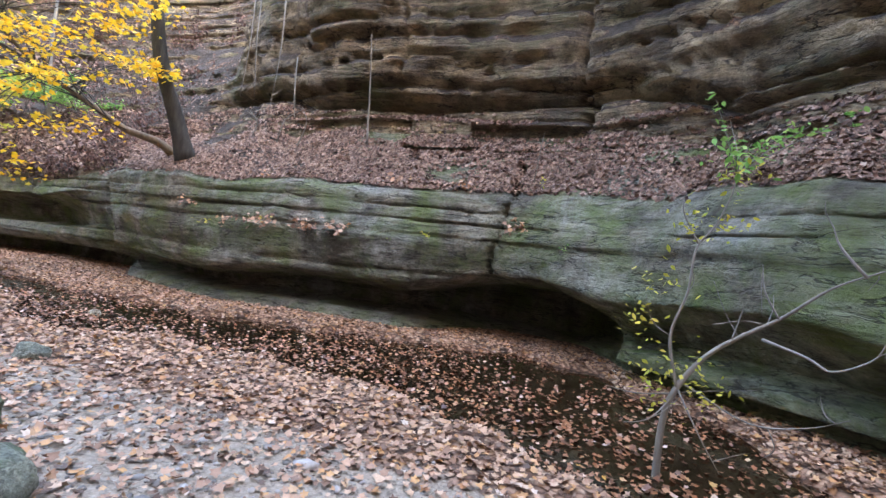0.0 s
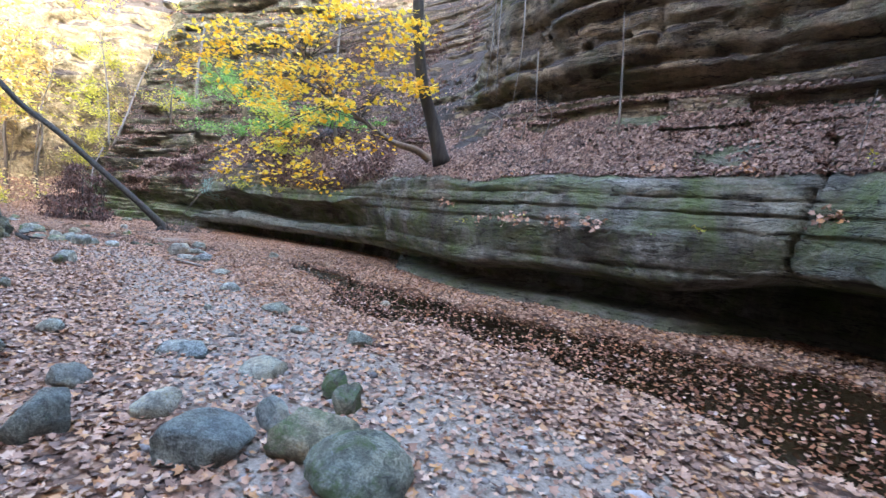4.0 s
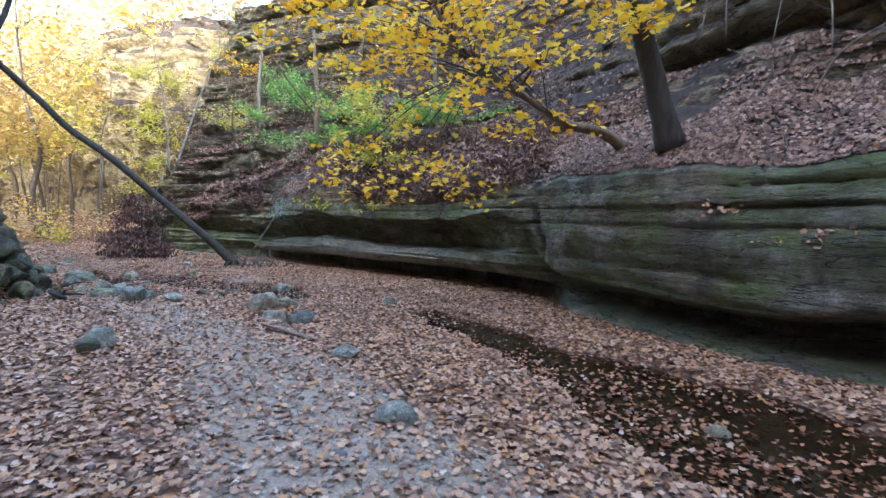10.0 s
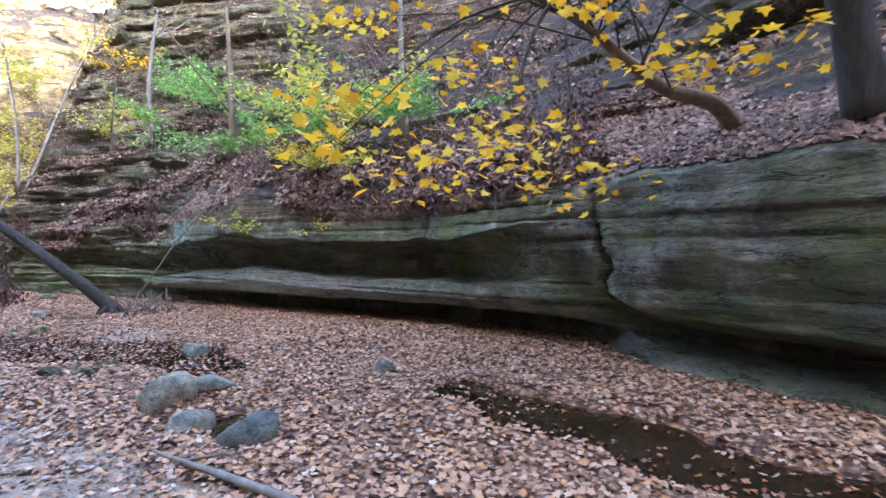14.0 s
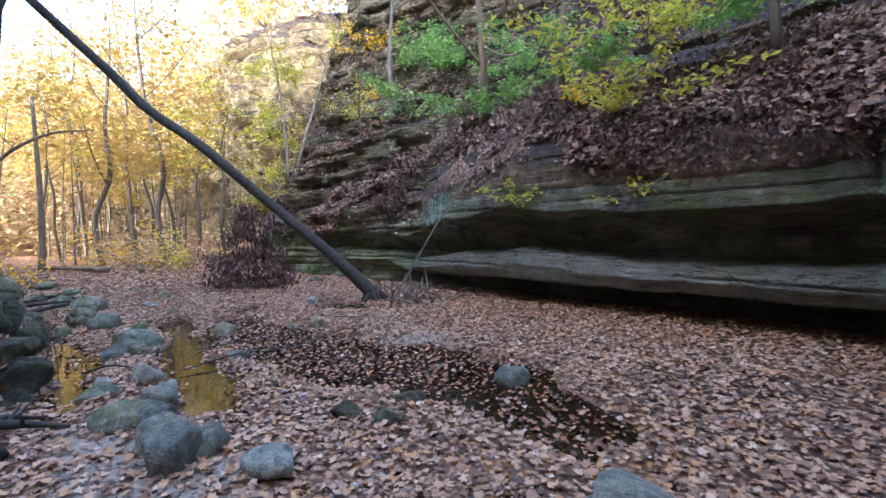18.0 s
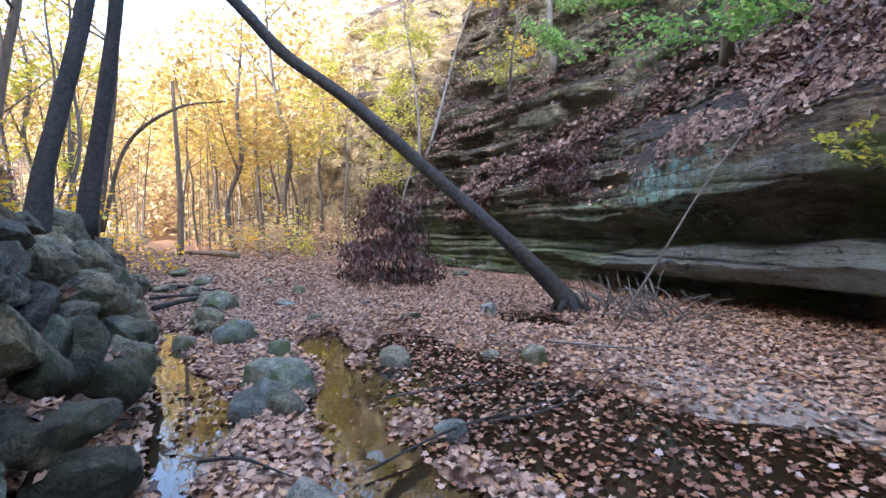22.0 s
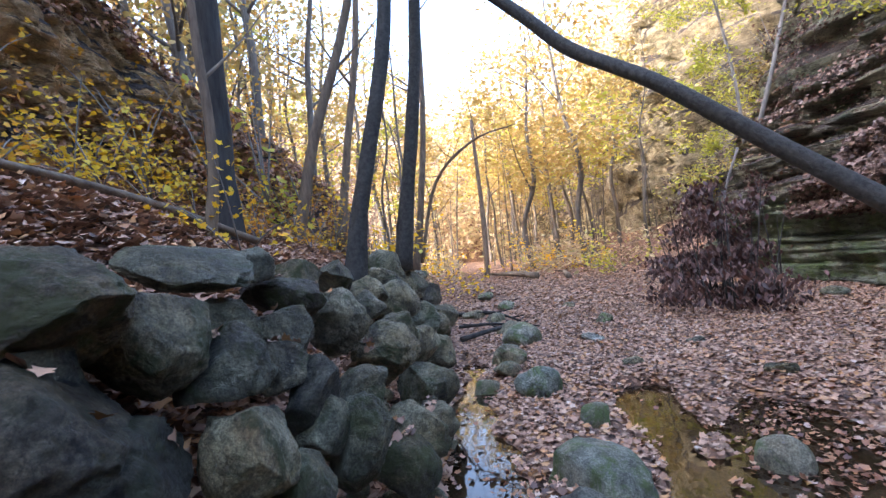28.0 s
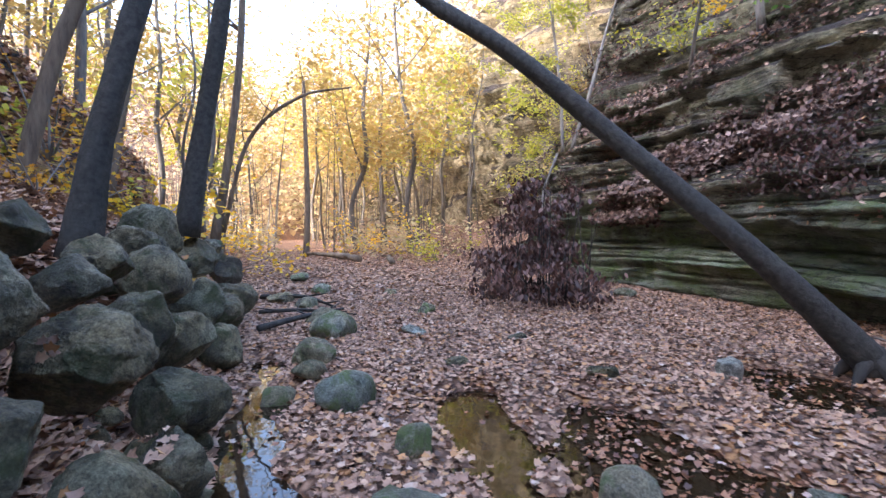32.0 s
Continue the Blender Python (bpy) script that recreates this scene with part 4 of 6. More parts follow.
def simple_tree(name, base, path, radii, material, label, seed, branches=0, segs=10, reach=2.2, start=0.45):
    t = empty(name, base)
    tagged(t, label, "tree")
    placed(t)
    pts = [(base[0] + a, base[1] + b, base[2] + c) for a, b, c in path]
    under(limb("trunk", pts, radii, material, segs=segs, seed=seed), t)
    rng = random.Random(seed)
    c = spline(pts, 8)
    for k in range(branches):
        i = int(len(c) * rng.uniform(start, 0.95))
        p = c[i]
        a, up = rng.uniform(0, 6.28), rng.uniform(0.3, 1.0)
        L = reach * rng.uniform(0.5, 1.0)
        d = np.array([math.cos(a), math.sin(a), up])
        e1 = p + d * L * 0.45 + np.array([0, 0, 0.1 * L])
        e2 = p + d * L + np.array([rng.uniform(-.3, .3), rng.uniform(-.3, .3), 0.3 * L])
        r0 = max(0.012, float(np.interp(i / len(c), np.linspace(0, 1, len(radii)), radii)) * 0.45)
        under(limb("branch", [p, e1, e2], [r0, r0 * 0.6, r0 * 0.2], material, segs=6, seed=seed + k), t)
    return t


forked = simple_tree("tree", (-21.15, 6.0, 1.6), [(0, 0, -0.3), (-0.05, 0.12, 0.5), (-0.1, 0.28, 1.2), (-0.3, 0.6, 2.8), (-0.45, 0.7, 4.5), (-0.7, 0.7, 8.0), (-0.8, 0.7, 13)], [0.15, 0.102, 0.092, 0.086, 0.078, 0.045], M_BARKL, "tall dark forked bare tree leaning over the boulder bank", 11, 7, start=0.68)
under(limb("fork", [(-21.55, 6.67, 4.9), (-21.6, 7.0, 5.9), (-21.8, 7.6, 7.4), (-21.9, 8.0, 10.0)], [0.085, 0.075, 0.06, 0.03], M_BARK, segs=9, seed=17), forked)
simple_tree("tree", (-24.2, 6.3, 1.75), [(0, 0, -0.3), (0, 0.2, 1.0), (-0.02, 0.45, 2.6), (-0.05, 0.65, 4.2), (-0.1, 0.9, 8), (-0.2, 1.0, 13)], [0.18, 0.13, 0.115, 0.105, 0.09, 0.045], M_BARKL, "tall dark straight tree at the top of the boulder bank", 12, 7, start=0.66)
simple_tree("snag", (-40.0, 9.0, 0.3), [(0, 0, -0.3), (0.05, 0.1, 3), (0.0, 0.0, 8.2)], [0.16, 0.13, 0.07], M_BARKB, "thin dead snag standing in the valley floor", 13, 0)
simple_tree("tree", (-5.72, 10.05, 3.2), [(0.1, 0, -0.45), (-0.1, -0.15, 0.35), (-0.35, -0.5, 1.5), (-0.45, -0.7, 3.0), (-0.6, -0.9, 6.0), (-0.6, -0.9, 9)], [0.21, 0.155, 0.13, 0.12, 0.105, 0.07], M_BARK, "dark slim tree rooted on the leafy ledge", 14, 3, start=0.6)

# ================= stones in and beside the stream =================
STREAM_STONES = [
    ("smooth grey-blue stone among fallen leaves", M_BLUE, [(-3.68, 4.38, .18, .1), (-5.42, 4.92, .23, .1), (-7.02, 5.5, .19, .1), (-3.66, 3.0, .26, .1), (-4.58, 3.01, .2, .08), (-3.62, 2.05, .18, .11), (-3.9, 1.52, .21, .17),
                                                           (-4.6, 2.03, .16, .12), (-6.2, 2.66, .15, .09), (-4.72, 2.97, .18, .07), (-5.88, 1.99, .2, .1), (-4.44, 4.3, .12, .06), (-8.6, 6.64, .18, .08), (-11.85, 7.98, .29, .22)]),
    ("rounded grey stone beside the path", M_BLUE, [(-2.93, 1.87, .3, .17), (-2.85, 2.3, .14, .14), (-11.25, 7.75, .2, .14), (-10.55, 7.68, .27, .14), (-11.9, 8.6, .3, .1), (-14.3, 7.1, .23, .22), (-13.7, 7.5, .2, .12), (-15.3, 7.3, .2, .1),
                                                    (-11.1, 5.15, .2, .16), (-4.86, 6.82, .11, .11), (-10.5, 9.9, .17, .12), (-14.35, 7.35, .15, .14), (-8.93, 3.36, .1, .1), (-6.1, 4.36, .06, .05)]),
    ("blue-grey stone standing in the shallow stream", M_BLUE, [(-13.75, 10.02, .19, .19), (-20.2, 11.55, .15, .17), (-16.5, 7.52, .21, .15), (-16.83, 7.2, .13, .09), (-15.62, 7.42, .18, .18), (-14.64, 7.18, .24, .17), (-17.09, 8.11, .14, .08), (-23.1, 9.2, .22, .08), (-17.08, 8.67, .13, .09)]),
    ("rounded grey-green stone in the stream", M_GREENST, [(-18.9, 9.2, .2, .2), (-18.0, 10.4, .2, .11), (-20.8, 7.95, .28, .2), (-21.2, 7.42, .19, .14), (-19.75, 8.22, .17, .12), (-24.7, 9.9, .2, .13), (-22.15, 7.78, .28, .18), (-23.32, 8.19, .32, .24),
                                                        (-30.5, 8.1, .4, .16), (-28.1, 8.5, .3, .15), (-16.37, 7.06, .2, .08), (-15.42, 7.08, .3, .11), (-14.5, 7.4, .14, .1), (-18.5, 10.22, .12, .08)]),
    ("small wet stone half sunk in leaves", M_STONE, [(-24.4, 8.2, .4, .16), (-21.66, 7.75, .22, .13), (-25.1, 14.6, .3, .12), (-27.2, 9.9, .2, .1), (-21.45, 9.2, .16, .06), (-14.08, 8.93, .18, .07), (-14.18, 8.34, .13, .08), (-13.86, 8.52, .13, .09),
                                                     (-18.05, 7.8, .2, .1), (-22.2, 7.8, .3, .14), (-26.0, 8.0, .3, .14), (-26.8, 7.6, .3, .15), (-20.6, 10.4, .16, .08), (-22.4, 10.5, .2, .07)]),
    ("green mossy stone beside the path", M_GREENST, [(-2.88, 2.98, .14, .14), (-2.42, 2.2, .29, .18), (-2.01, 2.1, .3, .18), (-2.7, 2.87, .18, .15), (-1.7, 1.55, .26, .2), (-11.0, 5.0, .16, .12)]),
]
k = 0
for words, mat, rows in STREAM_STONES:
    for x, y, w, h in rows:
        z = max(float(ground_z(x, y)), -0.1)
        stone("stone", (x, y, z), (w, w * (0.72 + 0.25 * ((k * 7) % 5) / 5), h), 100 + k, mat, words, turn=47 * k, tilt=(k * 13) % 17 - 8, sink=0.28, detail=4 if x > -5 else 3)
        k += 1
stone("boulder", (-18.78, 7.9, -0.05), (.43, .33, .25), 171, M_GREENST, "large pale flat-topped boulder in the stream", turn=20, category="boulder", detail=4)
stone("boulder", (-18.3, 7.68, -0.05), (.24, .22, .22), 172, M_BLUE, "round grey boulder beside a larger one in the stream", turn=70, category="boulder", detail=4)

# ================= boulder bank =================
rb = random.Random(5)
BANK = [
    [(-17.16, 5.72, 1.52, .42, .24), (-16.95, 5.86, 1.2, .34, .27), (-17.09, 6.04, 1.04, .28, .17), (-17.45, 5.99, 1.42, .21, .22), (-17.61, 6.17, 1.24, .2, .18), (-17.49, 6.31, 0.93, .19, .23),
     (-18.09, 6.36, 0.98, .17, .19), (-18.19, 6.56, 0.66, .19, .26), (-17.88, 5.88, 1.68, .3, .08), (-18.27, 6.16, 1.3, .19, .17), (-19.21, 6.28, 1.2, .25, .24), (-19.58, 6.5, 0.88, .31, .26)],
    [(-18.68, 6.5, 0.82, .22, .15), (-20.33, 6.8, 0.4, .29, .23), (-21.13, 6.68, 0.62, .27, .24), (-17.9, 6.06, 1.4, .19, .11), (-18.66, 6.06, 1.45, .28, .14), (-18.37, 5.9, 1.66, .22, .14),
     (-19.09, 6.02, 1.56, .2, .15), (-19.92, 6.08, 1.54, .2, .16), (-23.0, 6.12, 1.5, .36, .3), (-25.15, 6.35, 1.15, .38, .28), (-20.0, 6.3, 1.22, .22, .18), (-21.56, 6.42, 1.05, .31, .31)],
    [(-27.3, 6.55, .75, .42, .36), (-24.4, 6.74, .52, .4, .3), (-18.05, 6.42, .84, .16, .14), (-17.59, 6.45, .75, .14, .14), (-18.06, 6.22, 1.14, .15, .13), (-17.3, 6.6, .2, .27, .22),
     (-16.57, 6.0, .72, .32, .24), (-16.73, 6.26, .45, .24, .2), (-17.4, 6.5, .5, .3, .16), (-17.05, 5.85, 1.3, .22, .18), (-16.5, 5.8, 1.0, .26, .24), (-16.1, 5.8, .55, .24, .22)],
    [(-19.0, 6.75, .4, .26, .22), (-19.6, 6.85, .3, .24, .2), (-22.3, 6.6, .75, .3, .28), (-22.2, 6.9, .3, .26, .24), (-23.4, 6.75, .5, .3, .26), (-22.0, 6.2, 1.35, .26, .22),
     (-20.8, 6.25, 1.3, .24, .2), (-20.6, 6.55, .85, .26, .24), (-24.2, 6.35, 1.15, .34, .26), (-18.6, 6.72, .35, .22, .2), (-15.7, 5.5, .6, .26, .24), (-15.9, 5.9, .25, .22, .2)],
]
k = 0
for row in BANK:
    for x, y, z, w, h in row:
        mossy = k in (0, 16, 18, 34) or (k > 25 and k % 5 == 0)
        flatlabel = "flat pale slab lying on the boulder bank" if h < 0.1 else "large mossy dark boulder topping the bank" if mossy else "dark grey weathered boulder piled in the bank"
        stone("boulder", (x, y, z), (w * .99, w * .92, h * 1.02), 200 + k, M_BLACK if k in (1, 2, 6, 24) else M_MOSSY if mossy else M_STONE, flatlabel, turn=rb.uniform(-40, 40) + 80, tilt=25 if h < 0.1 else rb.uniform(-14, 14),
              category="boulder", group="boulders of the bank", sink=0.5, detail=6 if k < 12 else 5, cuts=rb.choice((7, 9, 12)))
        k += 1
# small stones wedged between them
for i in range(90):
    x = -15.2 - 11.0 * rb.random() ** 1.3
    d = rb.uniform(0.0, 1.0)
    y = float(np.interp(x, TOE_X, TOE_Y)) - d * 0.95 + 0.2
    z = float(ground_z(x, y)) + 0.03
    r = rb.uniform(.07, .16)
    stone("stone", (x, y, z), (r * 1.2, r, r * .8), 700 + i % 12, M_STONE, "small dark stone wedged between the boulders", turn=rb.uniform(0, 360), tilt=rb.uniform(-30, 30), group="wedged stones", sink=0.5, detail=3)

# leaves lodged on and between the boulders
bpy.context.view_layer.update()
deps = bpy.context.evaluated_depsgraph_get()
spots, tilts = [], []
for i in range(4200):
    x = -15.3 - 10.5 * rb.random()
    y = float(np.interp(x, TOE_X, TOE_Y)) - rb.uniform(-0.15, 1.35)
    ok, p, nrm, _, what, _ = scene.ray_cast(deps, Vector((x, y, 2.45)), Vector((0, 0, -1)))
    rim = [scene.ray_cast(deps, Vector((x + a, y + b, 2.45)), Vector((0, 0, -1)))[1].z for a, b in ((.14, 0), (-.14, 0), (0, .14), (0, -.14))]
    if ok and nrm.z > 0.4 and what.name.startswith(("boulder", "stone", "ground")) and sum(rim) / 4 > p.z + 0.03:
        spots.append(p + nrm * 0.012)
        tilts.append(nrm)
tagged(leaf_cloud("lodged_leaves", np.array(spots), 0.075, 0.3, LOBED, M_LITTER, 19, curl=0.6, normals=np.array(tilts)), "brown leaves lodged on and between the boulders", "leaves", kind="stuff")

# ================= leaf litter =================
lr = np.random.RandomState(2)


def litter(name, n, x0, x1, band, seed, size=0.1, material=None, label="loose brown fallen leaves", keep=None, lift=0.012, outline=LOBED):
    xs = lr.uniform(x0, x1, n)
    lo, hi = band(xs)
    ys = lo + (hi - lo) * lr.uniform(0, 1, n)
    zs = ground_z(xs, ys)
    ok = np.ones(n, bool) if keep is None else keep(xs, ys, zs)
    xs, ys, zs = xs[ok], ys[ok], zs[ok]
    pos = np.c_[xs, ys, np.maximum(zs, 0.002) + lift + lr.uniform(0, 0.02, len(xs))]
    ob = leaf_cloud(name, pos, size, 0.28, outline, material or M_LITTER, seed, curl=0.5)
    return tagged(ob, label, "leaves", kind="stuff")


def foot_y(x):
    f = CL[:, np.searchsorted(CQ, 1.0)]
    o = np.argsort(f[:, 0])
    return np.interp(x, f[o, 0], f[o, 1])


def near_band(x):
    return np.interp(x, TOE_X, TOE_Y) - 0.5, foot_y(x) - 0.0


def gravel_thin(x, y, z):
    g = smooth(0.8, -0.5, line_gap(x, y, GRAVEL))
    wet = z < 0.0
    return (lr.uniform(0, 1, len(x)) > g * 0.46) & ~wet


def wet_only(x, y, z):
    mid = np.interp(x, [a for a, _, _ in POOL], [b for _, b, _ in POOL])
    shore = smooth(0.15, -0.7, y - mid) * smooth(-12.0, -9.0, x)
    cover = 0.24 + 0.75 * shore + 0.3 * smooth(-2.8, -0.6, x) + 0.5 * vfbm(x * 0.8, y * 0.8, 2, 55) + 0.2 * smooth(-11.0, -13.0, x)
    cover = cover - 0.3 * smooth(0.1, -0.1, line_gap(x, y, STREAM)) - 0.6 * smooth(0.1, -0.1, line_gap(x, y, GOLD)) + 0.62 * smooth(0.3, -0.1, line_gap(x, y, BROWN))
    return (z < 0.0) & (lr.uniform(0, 1, len(x)) < np.clip(cover, 0.035, 1))


litter("fallen_leaves", 165000, -27, 4, near_band, 1, 0.052, keep=gravel_thin)
litter("floating_leaves", 84000, -24, 3, near_band, 2, 0.047, M_WETLEAF, "wet orange and brown leaves floating on the pool", keep=wet_only, lift=0.004)
litter("valley_leaves", 26000, -46, -26.5, lambda x: (np.interp(x, TOE_X, TOE_Y) - 0.5, 16.2 + 0 * x), 4, 0.12, label="brown fallen leaves over the valley floor", outline=OVAL)
litter("bank_leaves", 7000, -27, -14, lambda x: (np.interp(x, TOE_X, TOE_Y) - 1.5, np.interp(x, TOE_X, TOE_Y) + 0.1), 6, 0.1, label="brown leaves fallen between the boulders")
litter("slope_leaves", 62000, -28, -12, lambda x: (np.interp(x, TOE_X, TOE_Y) - 6.0, np.interp(x, TOE_X, TOE_Y) + 0.2), 3, 0.095, label="thick brown fallen leaves on the slope")


def wall_litter(name, q0, q1, x0, x1, n, seed, label, up=0.35, size=0.066, material=None, cover=0.25):
    a, b = np.searchsorted(CQ, q0), np.searchsorted(CQ, q1)
    g = CL[:, a:b + 1]
    u, v = g[1:, :-1] - g[:-1, :-1], g[:-1, 1:] - g[:-1, :-1]
    nn = np.cross(v, u)
    nn /= np.linalg.norm(nn, axis=2)[:, :, None] + 1e-9
    nn *= np.sign(nn[..., 2:3] + 1e-9)
    area = np.linalg.norm(np.cross(u, v), axis=2)
    c = g[:-1, :-1]
    patch = cover + 1.5 * vfbm(c[..., 0] * 0.7, c[..., 2] * 1.3 + c[..., 1] * 0.3, 3, seed)
    w = area * (nn[..., 2] > up) * (c[..., 0] > x0) * (c[..., 0] < x1) * np.clip(patch, 0, 1)
    w = w.ravel() / w.sum()
    rng = np.random.RandomState(seed)
    pick = rng.choice(len(w), n, p=w)
    i, j = np.unravel_index(pick, area.shape)
    p = g[i, j] + u[i, j] * rng.uniform(0, 1, n)[:, None] + v[i, j] * rng.uniform(0, 1, n)[:, None]
    ob = leaf_cloud(name, p + nn[i, j] * 0.02, size, 0.35, LOBED, material or M_LITTER, seed, curl=0.5, normals=nn[i, j])
    return tagged(ob, label, "leaves", kind="stuff")


wall_litter("ledge_leaves", 8.2, 11, -8.5, 7, 46000, 71, "drift of brown leaves lying along the rock ledge", material=M_OLDLEAF, cover=0.7)
wall_litter("ledge_leaves", 8.5, 15, -33, -6.5, 17000, 72, "dull brown leaves caught on the ledges of the bluff", material=M_OLDLEAF)
wall_litter("ledge_leaves", 7.8, 15.6, -34, -19, 17000, 73, "pale brown leaves drifted on the ledges of the bluff", 0.3, 0.085)

wall_litter("ledge_leaves", 8.6, 12.5, -19, -8.5, 15000, 80, "dark old leaves and earth clinging to the slope of the bluff", 0.12, 0.085, M_OLDLEAF, 0.3)

# russet leaves and needles lying on the crumbling slope of the small cliff
lr = np.random.RandomState(77)
g = LG[:, 2:].reshape(-1, 3)
soil = vfbm(g[:, 0] * 0.6, g[:, 2] * 0.8, 3, 78) + 0.5 * smooth(-22.0, -25.0, g[:, 0]) - 0.2
g = g[(soil > 0) & (g[:, 0] > -33) & (g[:, 0] < -15)]
p = g[lr.randint(0, len(g), 15000)] + lr.normal(0, 0.05, (15000, 3)) + np.array([0.02, 0.05, 0.03])
tagged(leaf_cloud("slope_leaves", p, 0.085, 0.5, LOBED, M_RUSSET, 79, curl=0.5, normals=np.tile((0.1, 0.55, 0.8), (len(p), 1))), "russet leaves caught on the crumbling ochre slope", "leaves", kind="stuff")

# leaves and earth drifted in slanting aprons over the ledges of the bluff
ar = np.random.RandomState(74)
g = CL[:, np.searchsorted(CQ, 7.5):np.searchsorted(CQ, 15.2)].reshape(-1, 3)
apron = np.minimum(np.abs(g[:, 2] - np.interp(g[:, 0], [-30, -26, -22, -19, -15], [1.6, 2.4, 3.6, 4.8, 6.5])), np.abs(g[:, 2] - np.interp(g[:, 0], [-28, -22, -16, -10], [4.6, 6.4, 3.3, 3.2])) * 1.2)
apron = apron + 0.7 * vfbm(g[:, 0] * 0.7, g[:, 2] * 1.1, 3, 75)
g = g[(apron < 0.42) & (g[:, 0] > -31) & (g[:, 0] < -9)]
p = g[ar.randint(0, len(g), 24000)] + ar.normal(0, 0.05, (24000, 3)) + np.array([0.01, -0.05, 0.04])
tagged(leaf_cloud("drifted_leaves", p, 0.095, 0.45, LOBED, M_OLDLEAF, 76, curl=0.5, normals=np.tile((0.1, -0.5, 0.85), (len(p), 1))), "brown leaves drifted in slanting aprons on the bluff", "leaves", kind="stuff")

# ================= foliage =================
M_GOLD = leaf_material("golden_leaf", [(0, (0.42, 0.26, 0.08)), (0.4, (0.54, 0.37, 0.115)), (0.8, (0.62, 0.46, 0.15)), (1, (0.44, 0.41, 0.16))], 0.4)
# leaves of the distance: gold made paler, with the haze put into the colour
M_HAZYLEAF = leaf_material("hazy_leaf", [(0, (0.39, 0.27, 0.17)), (0.4, (0.52, 0.39, 0.23)), (0.8, (0.63, 0.51, 0.26)), (1, (0.46, 0.46, 0.25))], 0.4)
M_BARKG = plain_material("grey_brown_bark", (0.09, 0.075, 0.06), (0.26, 0.22, 0.18), 14, 0.9, (1, 1, 0.2), 0.8, 0.03, False)



def crown(name, centre, spread, n, size, outline, material, seed, parent, clumps=14, droop=0.25):
    rng = np.random.RandomState(seed)
    c = rng.normal(0, 1, (clumps, 3))
    c /= np.maximum(np.linalg.norm(c, axis=1)[:, None], 1.0)
    c = np.array(centre) + c * np.array(spread)
    k = rng.randint(0, clumps, n)
    p = c[k] + rng.normal(0, 1, (n, 3)) * np.array(spread) * np.array([0.22, 0.22, 0.10])
    ob = leaf_cloud(name, p, size, 0.45, outline, material, seed, droop=droop)
    return under(ob, parent)


def valley_tree(x, y, h, r, seed, leafy, material, bark):
    rng = random.Random(seed)
    z = float(ground_z(x, y))
    lean = (rng.uniform(-.08, .08) * h, rng.uniform(-.08, .08) * h)
    j = [(rng.uniform(-.022, .022) * h, rng.uniform(-.022, .022) * h) for _ in range(5)]
    t = simple_tree("tree", (x, y, z), [(0, 0, -0.3), (j[0][0], j[0][1], h * .18), (lean[0] * .2 + j[1][0], lean[1] * .2 + j[1][1], h * .36), (lean[0] * .45 + j[2][0], lean[1] * .45 + j[2][1], h * .55), (lean[0] * .7 + j[3][0], lean[1] * .7 + j[3][1], h * .77), (lean[0], lean[1], h)], [r, r * .8, r * .55, r * .2], bark,
                    "slender autumn tree with sparse yellow leaves" if leafy else "slender bare brown tree in the valley", seed, 6, 7, reach=h * .3, start=0.35)
    if leafy:
        crown("crown", (x + lean[0] * .7, y + lean[1] * .7, z + h * 0.72), (h * .22, h * .22, h * .26), 420, 0.3, OVAL, material, seed, t, 16)
    return t


vr = random.Random(77)
for k in range(84):
    x = vr.uniform(-95, -33)
    y = vr.uniform(3.5, 17) if k % 3 else vr.uniform(-6, 24)
    if abs(y - (9.5 + (-31 - x) * -0.02)) < 1.6 or (y > 9 and x > -52 and k % 4) or k % 5 == 2:
        continue
    valley_tree(x, y, vr.uniform(7, 13), vr.uniform(0.06, 0.15), 400 + k, k % 4 != 3, M_GOLD if k % 4 else M_LIME, M_BARKG)
for k in range(40):
    x, y = vr.uniform(-46, -23), vr.uniform(-6, 3.2)
    valley_tree(x, y, vr.uniform(9, 14), vr.uniform(0.08, 0.18), 500 + k, k % 4 != 1, M_GOLD if k % 3 else M_LIME, M_BARKG)

# tall golden trees in the sunlit part of the valley
for k, (x, y, h) in enumerate([(-41, 14.5, 15), (-47, 14.5, 18), (-52, 16.5, 17), (-43, 12.0, 14), (-54, 13.0, 19), (-58, 11.0, 17), (-64, 14, 19), (-46, 3.0, 15), (-53, 4.0, 16)]):
    t = valley_tree(x, y, h, .17, 560 + k, True, M_GOLD, M_BARKG)
    z = float(ground_z(x, y))
    crown("crown", (x, y, z + h * .62), (h * .2, h * .2, h * .28), 1900, 0.32, OVAL, M_GOLD, 580 + k, t, 34)

# yellow maple leaning out from the ledge
maple = empty("maple_tree", (-6.6, 11.0, 3.0))
tagged(maple, "spreading maple with bright yellow leaves on the ledge", "tree")
placed(maple)
stem = [(-6.4, 11.2, 2.9), (-6.75, 10.8, 3.2), (-7.3, 10.5, 3.36), (-7.85, 10.1, 3.75), (-8.64, 9.4, 4.4), (-9.0, 8.9, 5.2), (-9.2, 8.5, 6.4)]
under(limb("trunk", stem, [0.11, 0.09, 0.075, 0.06, 0.045, 0.028, 0.012], M_BARKB, segs=9), maple)
mr = np.random.RandomState(12)
leafp = []
